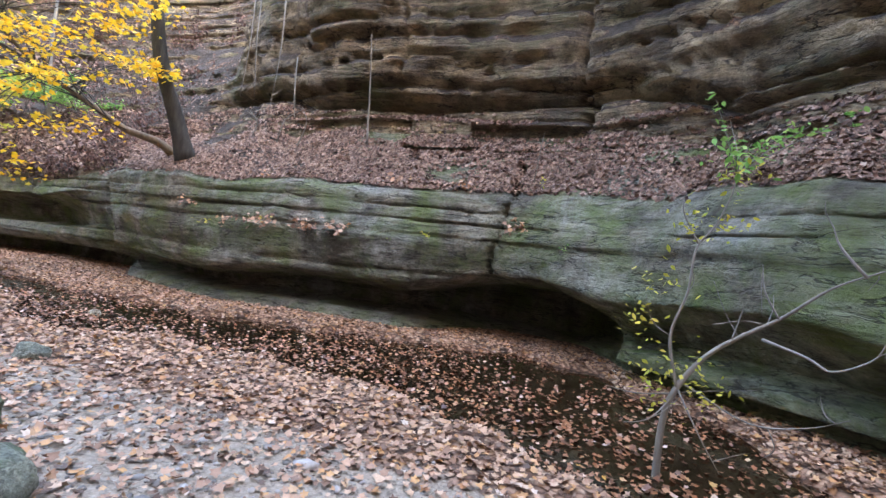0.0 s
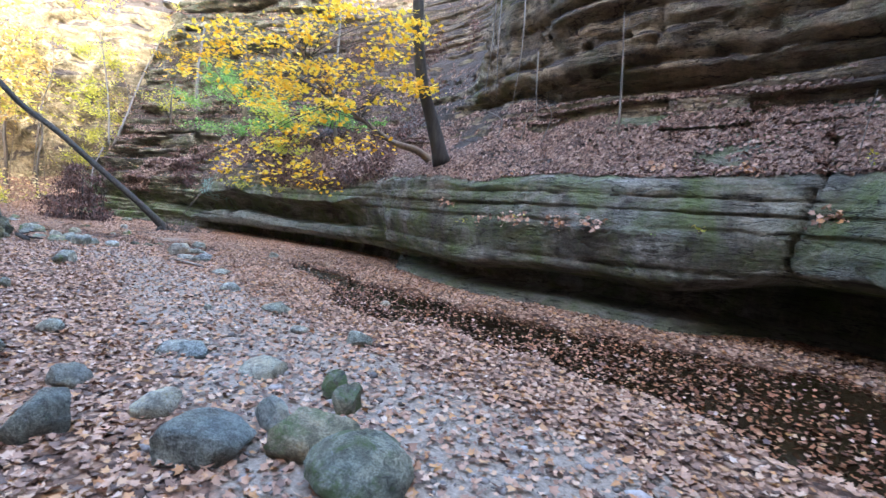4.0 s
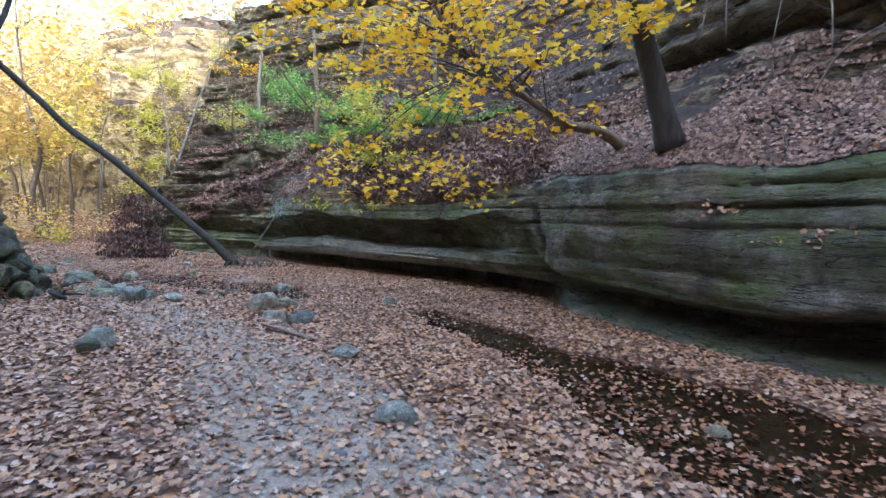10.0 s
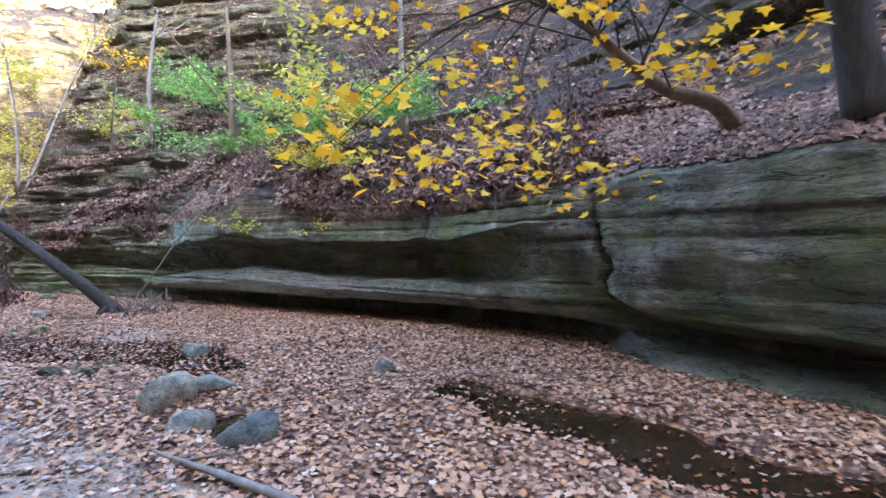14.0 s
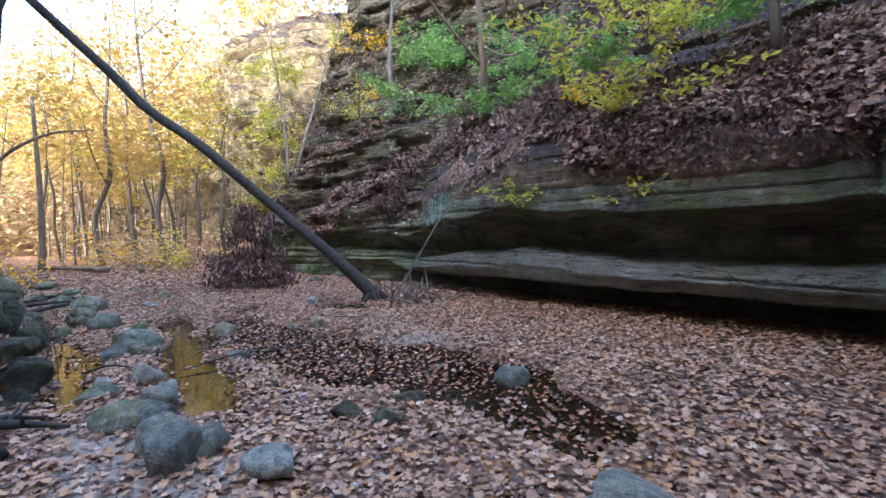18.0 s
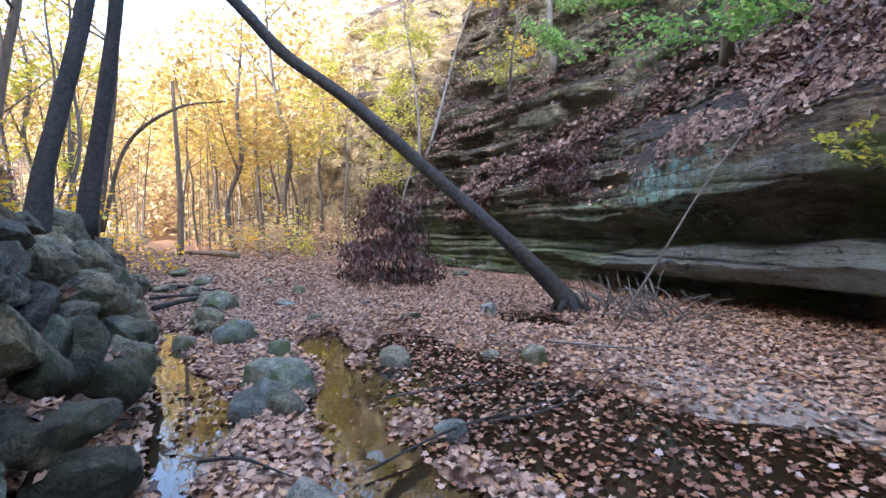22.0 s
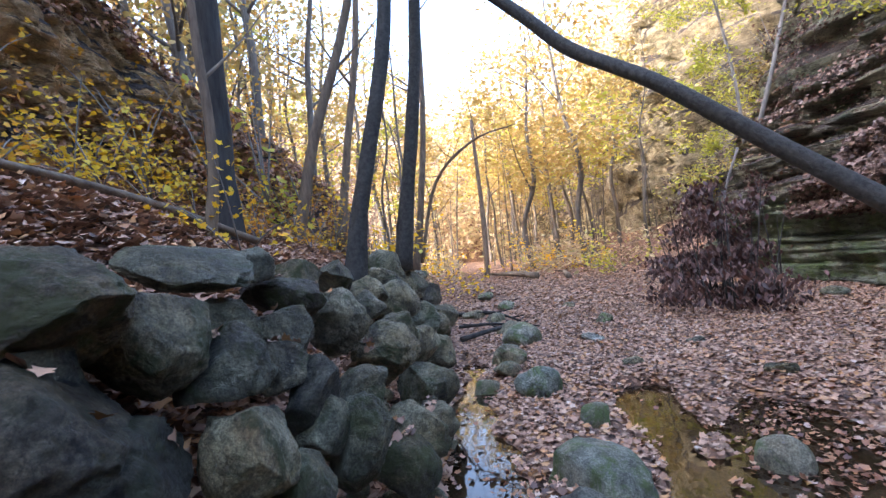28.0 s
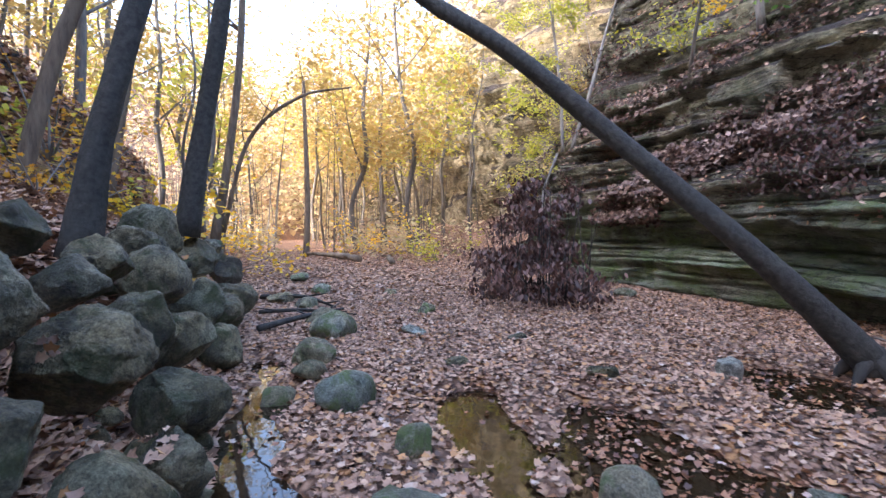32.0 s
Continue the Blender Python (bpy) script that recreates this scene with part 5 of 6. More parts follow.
for i in range(62):
    u, v, w = mr.uniform(-1, 1), mr.uniform(-1, 1), mr.uniform(-1, 1)
    if v < -0.25 and mr.uniform() < 0.7:
        continue
    c = np.array([-8.5 + 2.6 * u + 0.3 * v, 8.5 + 0.25 * u + 1.0 * w, 4.35 + 1.75 * v * math.sqrt(max(0.0, 1 - 0.55 * u * u))])
    a = spline(stem, 6)[int(8 + 26 * (0.5 + 0.5 * v) * 0.95)]
    mid = (a + c) / 2 + np.array([0, 0, 0.18])
    under(limb("branch", [a, mid, c], [0.013, 0.008, 0.003], M_BARK, segs=5, seed=i, per=4), maple)
    m = mr.randint(36, 70)
    leafp.append(c + mr.normal(0, 1, (m, 3)) * np.array([0.27, 0.27, 0.05]) + np.array([0, 0, -0.05]))
for c in ((-8.7, 8.7, 2.5), (-9.6, 7.5, 2.3), (-9.1, 7.9, 2.05), (-8.1, 8.7, 2.1), (-7.4, 8.6, 2.9), (-9.9, 8.0, 2.7), (-8.6, 8.2, 2.4), (-6.8, 8.7, 3.0), (-8.9, 8.4, 3.0)):
    a = np.array((-8.3, 9.6, 4.2))
    under(limb("branch", [a, (a + np.array(c)) / 2 + np.array([0, -.1, .15]), c], [0.014, 0.009, 0.003], M_BARK, segs=5, seed=int(-c[0] * 10), per=4), maple)
    leafp.append(np.array(c) + mr.normal(0, 1, (44, 3)) * np.array([0.30, 0.30, 0.12]))
under(leaf_cloud("crown", np.vstack(leafp), 0.098, 0.38, LOBED, M_YELLOW, 31, droop=0.35), maple)

# withered bush below the bluff
bush = empty("withered_bush", (-25.2, 12.4, 0.2))
tagged(bush, "withered dark reddish-brown bush fallen on the stream bank", "bush")
placed(bush)
bz = np.random.RandomState(9)
for i in range(30):
    p = np.array([-25.2 + bz.uniform(-1.6, 1.2), 12.5 + bz.uniform(-.7, .7), 0.15])
    d = np.array([bz.uniform(-.6, .6), bz.uniform(-.5, .5), bz.uniform(.8, 2.5)])
    under(limb("stem", [p, p + d * .5, p + d], [.02, .012, .004], M_BARK, segs=5, seed=i, per=3), bush)
crown("leaves", (-25.5, 12.5, 0.6), (1.7, 1.0, 0.6), 3000, 0.13, OVAL, M_DEADLEAF, 33, bush, 40, 1.2)
crown("leaves", (-26.0, 12.8, 1.6), (1.1, 0.7, 0.9), 2600, 0.13, OVAL, M_DEADLEAF, 34, bush, 26, 1.2)

# ================= dead tree by the pool =================
dead = empty("dead_sapling", (1.7, 3.4, 0.0))
tagged(dead, "bare grey fallen sapling with a few yellow leaves by the pool", "tree")
placed(dead)
under(limb("trunk", [(1.70, 3.42, -0.1), (1.69, 3.4, .37), (1.74, 3.38, .63), (1.9, 3.35, .89), (2.08, 3.3, 1.06), (2.32, 3.2, 1.25), (2.55, 3.08, 1.49), (2.81, 2.92, 1.66)], [.03, .024, .021, .018, .015, .012, .008, .003], M_TWIG, segs=9, seed=2), dead)
DEADBOUGHS = [
    [(1.75, 3.37, .67), (1.69, 3.41, 1.02), (1.76, 3.37, 1.35), (1.78, 3.36, 1.66), (1.89, 3.35, 1.83), (1.99, 3.35, 2.09), (2.01, 3.34, 2.33)],
    [(2.67, 2.98, 1.57), (2.56, 3.07, 1.75), (2.52, 3.11, 1.9)], [(2.21, 3.21, 1.09), (2.35, 2.99, 1.03), (2.42, 2.87, .98), (2.51, 2.72, 1.09), (2.55, 2.68, 1.2)],
    [(2.3, 3.2, 1.24), (2.22, 3.25, 1.42), (2.2, 3.27, 1.6)], [(2.06, 3.3, 1.05), (2.1, 3.3, 1.2), (2.12, 3.3, 1.3)], [(1.74, 3.38, .62), (1.5, 3.45, .58), (1.3, 3.5, .6)],
    [(1.74, 3.38, .6), (1.55, 3.3, .45), (1.35, 3.25, .42)], [(1.8, 3.35, .7), (2.1, 3.1, .55), (2.35, 2.95, .6), (2.5, 2.8, .72)], [(1.76, 3.37, .66), (1.85, 3.2, .4), (1.95, 3.1, .2)],
    [(1.79, 3.36, 1.7), (1.68, 3.38, 1.9), (1.66, 3.36, 2.0)]]
for i, b in enumerate(DEADBOUGHS):
    under(limb("branch", b, [.012, .008, .003] if i < 3 else [.007, .005, .002], M_TWIG, segs=6, seed=i), dead)
dr = np.random.RandomState(6)
for b in [DEADBOUGHS[i] for i in (0, 0, 0, 1, 2, 3, 5, 6, 7, 7, 8)] + [[(1.9, 3.35, .89), (2.32, 3.2, 1.25), (2.81, 2.92, 1.66)]] * 4:
    c = spline(b, 6)
    p = c[dr.randint(2, len(c))]
    d = dr.normal(0, 1, 3) * np.array([.16, .1, .13]) + np.array([0, 0, .05])
    under(limb("twig", [p, p + d * .55 + dr.normal(0, .02, 3), p + d * 1.3], [.004, .003, .0015], M_TWIG, segs=5, seed=int(abs(p[2]) * 1000)), dead)
tips = np.array([(1.59, 3.4, 1.41), (1.48, 3.39, 1.17), (1.75, 3.37, 1.82), (1.99, 3.36, 1.84), (1.91, 3.28, .66), (1.59, 3.45, .64), (2.02, 3.34, 2.21), (1.6, 3.4, .8), (1.85, 3.3, .8)])
under(leaf_cloud("leaves", np.repeat(tips, 30, 0) + dr.normal(0, .085, (270, 3)), 0.05, .6, OVAL, M_LIME, 8, droop=.4), dead)
under(leaf_cloud("green_leaves", np.array([(2.0, 3.34, 2.3)]) + dr.normal(0, .1, (40, 3)), 0.07, .6, OVAL, M_GREEN, 9, droop=.3), dead)


# ================= plants on the rock =================
def shrub(at, spread, n, size, material, seed, label, stems=5, outline=OVAL, name="shrub", category="shrub"):
    t = empty(name, at)
    tagged(t, label, category)
    placed(t)
    rng = np.random.RandomState(seed)
    pts = []
    for i in range(stems):
        d = rng.normal(0, 1, 3) * np.array(spread)
        d[2] = abs(d[2]) * 0.9 + spread[2] * 0.25
        d[1] -= spread[1] * 0.5
        tip = np.array(at) + d
        mid = np.array(at) + d * 0.5 + np.array([0, 0, 0.12 * spread[2]])
        under(limb("stem", [at, mid, tip], [max(.006, .016 * spread[2]), .008, .003], M_TWIG, segs=5, seed=i, per=4), t)
        m = n // stems
        f = rng.uniform(0.35, 1.05, m)[:, None]
        pts.append(np.array(at) + d * f + rng.normal(0, 0.16, (m, 3)) * np.array(spread))
    under(leaf_cloud("leaves", np.vstack(pts), size, .5, outline, material, seed, droop=.25), t)
    return t


for i, (x, y, z, s, n) in enumerate([(-3.43, 8.66, 1.43, .1, 14), (-3.2, 8.38, 1.62, .08, 10), (-3.09, 8.55, 1.29, .1, 14), (-.84, 7.8, 1.49, .12, 16), (-.29, 7.77, 1.58, .1, 12), (-4.41, 8.9, 1.44, .14, 16), (1.7, 6.95, 1.6, .14, 20), (1.5, 7.7, 2.6, .12, 14)]):
    shrub((x, y, z), (s, s, s), n, .06, M_LIME if i % 3 else M_GREEN, 900 + i, "tiny green-yellow plant growing from the rock face", 3, name="small_plant", category="plant")
for i, (x, y, z, s, n, m, words) in enumerate([
        (-16.09, 13.45, 1.97, .42, 130, M_LIME, "small yellow-green shrub on the rock overhang"), (-13.85, 13.25, 1.93, .3, 70, M_LIME, "small yellow-green shrub on the rock overhang"),
        (-18.1, 15.5, 4.5, .9, 520, M_GREEN, "bright green shrub on the bluff"), (-18.2, 16.9, 5.9, 1.0, 620, M_GREEN, "bright green shrub on the bluff"), (-21.6, 18.0, 7.0, 1.2, 700, M_GREEN, "green shrub high on the bluff"), (-23.5, 18.4, 7.6, 1.0, 480, M_GREEN, "green shrub high on the bluff"),
        (-23.4, 17.4, 6.2, .9, 420, M_GREEN, "bright green shrub on a ledge of the bluff"), (-15.0, 14.9, 4.5, .7, 380, M_GREEN, "light green shrub on a ledge of the bluff"), (-12.7, 15.0, 4.7, .7, 420, M_GREEN, "bright green shrub on a ledge of the bluff"),
        (-32.2, 16.4, 7.0, 1.0, 380, M_LIME, "pale yellow-green shrub on the bluff edge"), (-33.5, 17.0, 9.5, 1.2, 420, M_LIME, "pale yellow-green shrub on the bluff edge"), (-32.5, 16.8, 11.5, 1.2, 420, M_YELLOW, "yellow shrub on the edge of the bluff"), (-33.4, 17.2, 4.5, .9, 300, M_LIME, "pale yellow-green shrub on the bluff edge"), (-27.0, 18.6, 9.2, .9, 300, M_YELLOW, "yellow shrub high on the bluff"), (-25.4, 17.8, 6.9, .5, 120, M_YELLOW, "small yellow shrub on the bluff"),
        (-14.1, 14.6, 4.5, 1.1, 620, M_LIME, "hanging yellow-green bush on the bluff"), (-14.05, 13.7, 3.4, .7, 300, M_LIME, "hanging yellow-green bush on the bluff"), (-15.35, 14.5, 3.9, .5, 120, M_YELLOW, "sparse yellow-leaved shrub on the bluff"),
        (3.4, 5.7, 2.75, .35, 90, M_GREEN, "leafy green sprig on the mossy ledge"), (-11.5, 14.4, 4.4, .8, 320, M_GREEN, "bright green shrub on the bluff"), (-26.5, 17.6, 6.2, .9, 260, M_LIME, "pale green shrub on the bluff edge"),
        (-31.5, 17.3, 5.5, 1.2, 420, M_LIME, "pale yellow-green shrub on the bluff edge"), (-31.0, 17.5, 8.5, 1.3, 420, M_LIME, "pale yellow-green shrub on the bluff edge")]):
    shrub((x, y, z), (s, s, s * .7), int(n * 1.7), .13 if s > .5 else .09, m, 930 + i, words, 7)

# brushy growth along the rounded edge of the bluff
er = random.Random(64)
edge_col = nearest_col(-33.0, 16.8)
for i in range(22):
    p = CL[edge_col + er.randint(-42, 22), np.searchsorted(CQ, er.uniform(8.5, 15.3))]
    big = er.uniform(.5, 1.0)
    tint, words = ((M_LIME, "sparse yellow-green shrub at the edge of the bluff"), (M_GOLD, "golden-brown shrub at the edge of the bluff"), (M_DEADLEAF, "withered brown shrub at the edge of the bluff"))[i % 3]
    shrub(tuple(float(v) for v in p), (big, big, big * .8), 260, .12, tint, 1010 + i, words, 7)


# bare stems and vines on the rock wall
def stemtree(path, r, label, seed, mat=M_TWIG, twigs=3, name="thin_tree", category="tree"):
    t = empty(name, path[0])
    tagged(t, label, category)
    placed(t)
    under(limb("trunk", path, [r, r * .8, r * .35], mat, segs=7, seed=seed), t)
    rng = np.random.RandomState(seed)
    c = spline(path, 8)
    for i in range(twigs):
        p = c[rng.randint(len(c) // 3, len(c) - 1)]
        L = r * 16
        d = rng.normal(0, 1, 3) * np.array([1, .6, .5]) + np.array([0, -.2, .6])
        under(limb("branch", [p, p + d * L * .5, p + d * L + np.array([0, 0, .2 * L])], [r * .35, r * .22, r * .08], mat, segs=5, seed=seed + i), t)
    return t


stemtree([(-1.72, 9.35, 3.35), (-1.74, 9.2, 4.3), (-1.8, 9.05, 5.4)], .024, "straight thin dead stem rising from the leafy ledge", 21, M_TWIG, 2)
stemtree([(1.35, 7.7, 2.7), (1.36, 7.55, 3.1), (1.4, 7.5, 3.5)], .01, "short thin stem on the rock ledge", 22, M_TWIG, 1)
stemtree([(-30.1, 16.4, 4.1), (-30.4, 16.5, 6.2), (-30.9, 16.5, 8.6), (-31.0, 16.0, 11.5)], .06, "pale bare tree growing on the bluff edge", 23, M_TWIG, 4)
stemtree([(-29.5, 16.3, 4.0), (-29.3, 16.9, 6.0), (-29.7, 17.9, 8.4), (-29.2, 18.9, 11.5)], .065, "pale bare tree leaning from the bluff", 24, M_TWIG, 4)
stemtree([(-29.5, 15.8, 3.9), (-29.7, 15.4, 2.6), (-29.2, 15.1, 1.2)], .04, "pale dead branch hanging down the bluff", 25, M_TWIG, 2, "dead_branch", "branch")
stemtree([(-15.8, 14.7, 3.6), (-15.7, 14.6, 5.4), (-15.5, 14.8, 8.0)], .09, "slim grey tree on the leafy slope", 26, M_BARKB, 3)
stemtree([(-18.6, 15.7, 4.2), (-18.5, 15.6, 6.2), (-18.9, 15.8, 9.0)], .12, "slim grey tree on the leafy slope", 27, M_BARKB, 3)
stemtree([(-12.2, 14.3, 4.0), (-12.3, 14.2, 6.0), (-12.4, 14.4, 9.0)], .07, "slim pale tree on the leafy slope", 28, M_TWIG, 3)
stemtree([(-24.5, 17.8, 6.0), (-24.6, 17.7, 8.0), (-24.4, 17.9, 11.0)], .1, "slim pale tree on the bluff", 29, M_TWIG, 3)
stemtree([(-25.9, 17.2, 5.3), (-25.2, 16.7, 6.5), (-24.8, 16.6, 7.6)], .05, "dead pale branch caught on the bluff", 30, M_TWIG, 4, "dead_branch", "branch")
stemtree([(-18.25, 12.1, 0.05), (-17.83, 12.73, 1.28), (-17.59, 13.12, 1.98), (-17.07, 13.85, 3.14), (-16.42, 14.55, 4.22)], .019, "long thin dead branch leaning on the bluff", 31, M_BARKG, 4, "dead_branch", "branch")
for i, (x, y, z0, z1) in enumerate([(-5.4, 12.0, 4.7, 7.6), (-5.2, 11.9, 4.7, 7.4), (-4.4, 11.4, 4.3, 7.0), (-3.9, 11.2, 3.9, 5.6)]):
    stemtree([(x, y, z1), (x + .1, y - .25, (z0 + z1) / 2), (x - .05 + .2 * (i % 2), y - .15, z0)], .018, "thin bare vine hanging down the cliff", 40 + i, M_TWIG, 2, "vine", "vine")
for i, (x, y, z) in enumerate([(-4.0, 10.7, 3.4), (-3.4, 10.3, 3.3), (-4.7, 10.9, 3.4)]):
    stemtree([(x, y, z), (x + .25, y - .3, z + .5), (x + .7 - .5 * i, y - .5, z + .75)], .016, "arching bare twig on the leafy ledge", 50 + i, M_TWIG, 3, "twig", "twig")

# brush and roots heaped by the leaning trunk
brush = empty("brush_heap", (-18.9, 13.2, 0.1))
tagged(brush, "tangle of grey dead roots and twigs by the trunk", "brush")
placed(brush)
br = np.random.RandomState(15)
for i in range(64):
    p = np.array([-19.4 + br.uniform(0, 1.5), 13.0 + br.uniform(-.35, .6), br.uniform(.0, .3)])
    d = np.array([br.uniform(-.7, .6), br.uniform(-.5, .5), br.uniform(.0, .55)])
    r = br.uniform(.007, .022)
    under(limb("root", [p, p + d * .5 + np.array([0, 0, .08]), p + d], [r, r * .7, r * .3], M_BARKG, segs=5, seed=i, per=3), brush)


def stick(points, r, label, seed, mat=M_BARK, twigs=2):
    t = empty("fallen_branch", points[0])
    tagged(t, label, "branch")
    placed(t)
    pts = [(x, y, max(float(ground_z(x, y)), 0) + z) for x, y, z in points]
    under(limb("stem", pts, [r, r * .8, r * .3], mat, segs=7, seed=seed), t)
    rng = np.random.RandomState(seed)
    c = spline(pts, 6)
    for i in range(twigs):
        p = c[rng.randint(len(c) // 4, len(c) - 1)]
        d = np.array([rng.uniform(-.5, .5), rng.uniform(-.5, .5), .08])
        under(limb("twig", [p, p + d * .5, p + d], [r * .4, r * .3, r * .12], mat, segs=5, seed=seed + i), t)
    return t


stick([(-16.9, 7.95, .04), (-17.0, 8.6, .08), (-17.05, 9.2, .06), (-16.95, 9.8, .1), (-17.15, 10.7, .08)], .0095, "thin dark branch lying across the shallow water", 61)
stick([(-17.54, 7.15, .08), (-17.19, 7.33, .1), (-16.85, 7.5, .08)], .014, "short dark stick lying among stones", 62, twigs=1)
stick([(-17.05, 9.0, .03), (-16.9, 9.42, .06), (-16.9, 9.9, .12), (-16.95, 10.5, .2)], .0095, "dark crooked branch on the wet leaves", 63)
stick([(-17.9, 8.6, .05), (-17.77, 9.12, .06), (-17.58, 9.63, .07), (-17.1, 10.0, .06)], .0095, "thin dark branch lying across the shallow water", 64)
stick([(-18.3, 10.9, .05), (-17.7, 11.1, .08), (-17.3, 11.4, .05)], .014, "thin grey branch on the leaves", 65, M_TWIG)
stick([(-23.9, 7.2, .08), (-24.3, 7.8, .12), (-25.4, 8.6, .08)], .05, "dark fallen branch by the stream", 66, twigs=4)
stick([(-27.2, 7.2, .08), (-26.6, 8.0, .12), (-25.7, 8.5, .06)], .05, "dark fallen branch by the stream", 67, twigs=4)
stick([(-25.2, 7.2, .1), (-24.9, 7.9, .16), (-24.6, 8.7, .08)], .035, "dark fallen branch by the stream", 68, twigs=3)
stick([(-15.25, 6.35, .05), (-15.6, 6.25, .16), (-15.75, 6.5, .1), (-15.5, 6.75, .06)], .05, "gnarled dark root on the leafy bank", 73, twigs=2)
stick([(-15.3, 6.3, .05), (-15.8, 6.35, .14), (-16.1, 6.65, .06)], .04, "bent dark root on the leafy bank", 69, twigs=1)
stick([(-9.5, 6.9, .03), (-10.2, 7.0, .05), (-10.9, 7.1, .03)], .03, "grey fallen stick on the gravel", 70, M_TWIG, twigs=1)
stick([(-36.0, 10.8, .15), (-37.5, 10.3, .2), (-40.0, 9.0, .15)], .16, "fallen log lying across the valley floor", 71, M_BARKB)
stick([(-34.5, 11.8, .12), (-36.0, 12.0, .2), (-38.0, 12.6, .12)], .12, "fallen log lying across the valley floor", 72, M_BARKB)

# ================= the leafy slope above the boulders =================
simple_tree("tree", (-21.44, 4.46, 2.2), [(0, 0, -.2), (0, 0, .6), (-.02, 0, 1.6), (0, 0, 3.0), (0, 0, 6), (-.2, .2, 12)], [.24, .165, .15, .145, .125, .06], M_BARK, "straight grey-brown tree on the leafy slope", 81, 3)
simple_tree("tree", (-20.73, 4.58, 2.0), [(0, 0, -.2), (-.05, .12, 1.0), (-.02, .05, 2.5), (.05, -.05, 6)], [.07, .055, .045, .02], M_BARKB, "thin young tree beside a larger trunk", 82, 2)
simple_tree("tree", (-24.3, 4.38, 2.1), [(0, 0, -.2), (-.14, .48, 1.9), (-.3, 1.24, 4.2), (-.6, 2.4, 9)], [.12, .095, .08, .04], M_BARKB, "slanting brown tree on the leafy slope", 83, 3)
simple_tree("tree", (-27.44, 4.5, 2.2), [(0, 0, -.2), (-.1, .4, 2.5), (-.16, .9, 5.6), (-.3, 1.2, 11)], [.12, .095, .08, .04], M_BARKB, "slanting brown tree on the leafy slope", 84, 4)
simple_tree("tree", (-28.7, 6.2, 1.4), [(0, 0, -.2), (0, .3, 1.6), (-.02, .6, 4.0), (-.02, .75, 7), (0, .9, 11)], [.12, .095, .08, .07, .03], M_BARKB, "slim brown tree beside the valley stream", 85, 4)
stemtree([(-28.7, 6.4, 1.5), (-28.72, 6.98, 3.65), (-28.68, 8.1, 4.7), (-28.5, 9.3, 5.0)], .055, "bowed brown tree arching over the valley floor", 86, M_BARKB, 5)
stemtree([(-18.0, 3.8, 2.6), (-18.3, 4.05, 3.4), (-18.5, 4.2, 4.6)], .08, "dark slanting young tree at the slope edge", 87, M_BARK, 1)
sl = empty("fallen_log", (-20.0, 3.9, 2.6))
tagged(sl, "long thin mossy log fallen down the leafy slope", "log")
placed(sl)
lp = [(-18.7, 3.1), (-19.6, 3.62), (-20.5, 4.15), (-21.3, 4.9)]
under(limb("trunk", [(x, y, float(ground_z(x, y)) + .12) for x, y in lp], [.028, .042, .046, .042], M_BARKB, segs=8), sl)
for i, (x, y) in enumerate([(-19.7, 3.3), (-20.6, 3.6), (-21.3, 3.7), (-22.7, 4.4), (-19.2, 2.7), (-22.2, 3.2), (-23.5, 4.9), (-24.8, 5.0), (-26.2, 5.4), (-20.1, 2.4), (-21.8, 2.6), (-22.8, 3.4), (-23.6, 3.9), (-21.0, 3.0), (-24.0, 3.4), (-25.6, 4.6), (-22.6, 2.7), (-20.6, 5.0)]):
    z = float(ground_z(x, y))
    shrub((x, y, z), (.55, .55, .6), 170, .066, M_YELLOW if i % 3 else M_AMBER, 960 + i, "low yellow-leaved maple seedling on the slope" if i % 3 else "low amber-leaved maple seedling on the slope", 6, LOBED)
for i, (x, y, h) in enumerate([(-23.4, 3.5, 1.5), (-24.4, 3.9, 1.9), (-22.4, 2.9, 1.4), (-25.6, 4.3, 1.6), (-20.4, 2.4, 1.5), (-18.9, 2.2, 1.7)]):
    z = float(ground_z(x, y))
    shrub((x, y, z + .4), (.6, .6, h), 150, .07, M_AMBER, 940 + i, "slender amber-leaved maple sapling below the ochre cliff", 5, LOBED)
for i, (x, y) in enumerate([(-25.5, 4.0), (-27.0, 5.2), (-29.5, 5.6), (-30.5, 4.4), (-33, 6.2), (-36, 6.0), (-35, 13.8), (-39, 14.5), (-44, 6.0), (-47, 13), (-52, 7), (-41, 12.5)]):
    z = float(ground_z(x, y))
    shrub((x, y, z), (1.2, 1.2, 1.0), 300, .17, M_LIME if i % 3 == 0 else M_YELLOW, 980 + i, "thicket of yellow autumn undergrowth in the valley", 7)

# woods on the far slopes
fr = np.random.RandomState(44)
fx = np.r_[fr.uniform(-130, -62, 30000), fr.uniform(-88, -60, 9000)]
fy = np.r_[fr.uniform(-40, 55, 30000), fr.uniform(1, 17, 9000)]
fz = ground_z(fx, fy) + fr.gamma(2.0, 2.2, 39000)
keep = fx < -60
tagged(leaf_cloud("far_woods", np.c_[fx, fy, fz][keep], 0.6, .8, OVAL, M_HAZYLEAF, 45), "distant golden autumn woods on the valley slopes", "woods", kind="stuff")

fx, fy = fr.uniform(-74, -36, 9000), fr.uniform(21, 32, 9000)
fz = 16.5 + 0.25 * (fy - 21) + fr.gamma(2.0, 1.7, 9000)
tagged(leaf_cloud("cliff_top_woods", np.c_[fx, fy, fz], 0.5, .8, OVAL, M_HAZYLEAF, 46), "golden autumn woods along the top of the far cliff", "woods", kind="stuff")

# golden woods climbing the slope behind the boulder bank
sx = fr.uniform(-46, -21, 24000)
sy = fr.uniform(-9, 3.0, 24000)
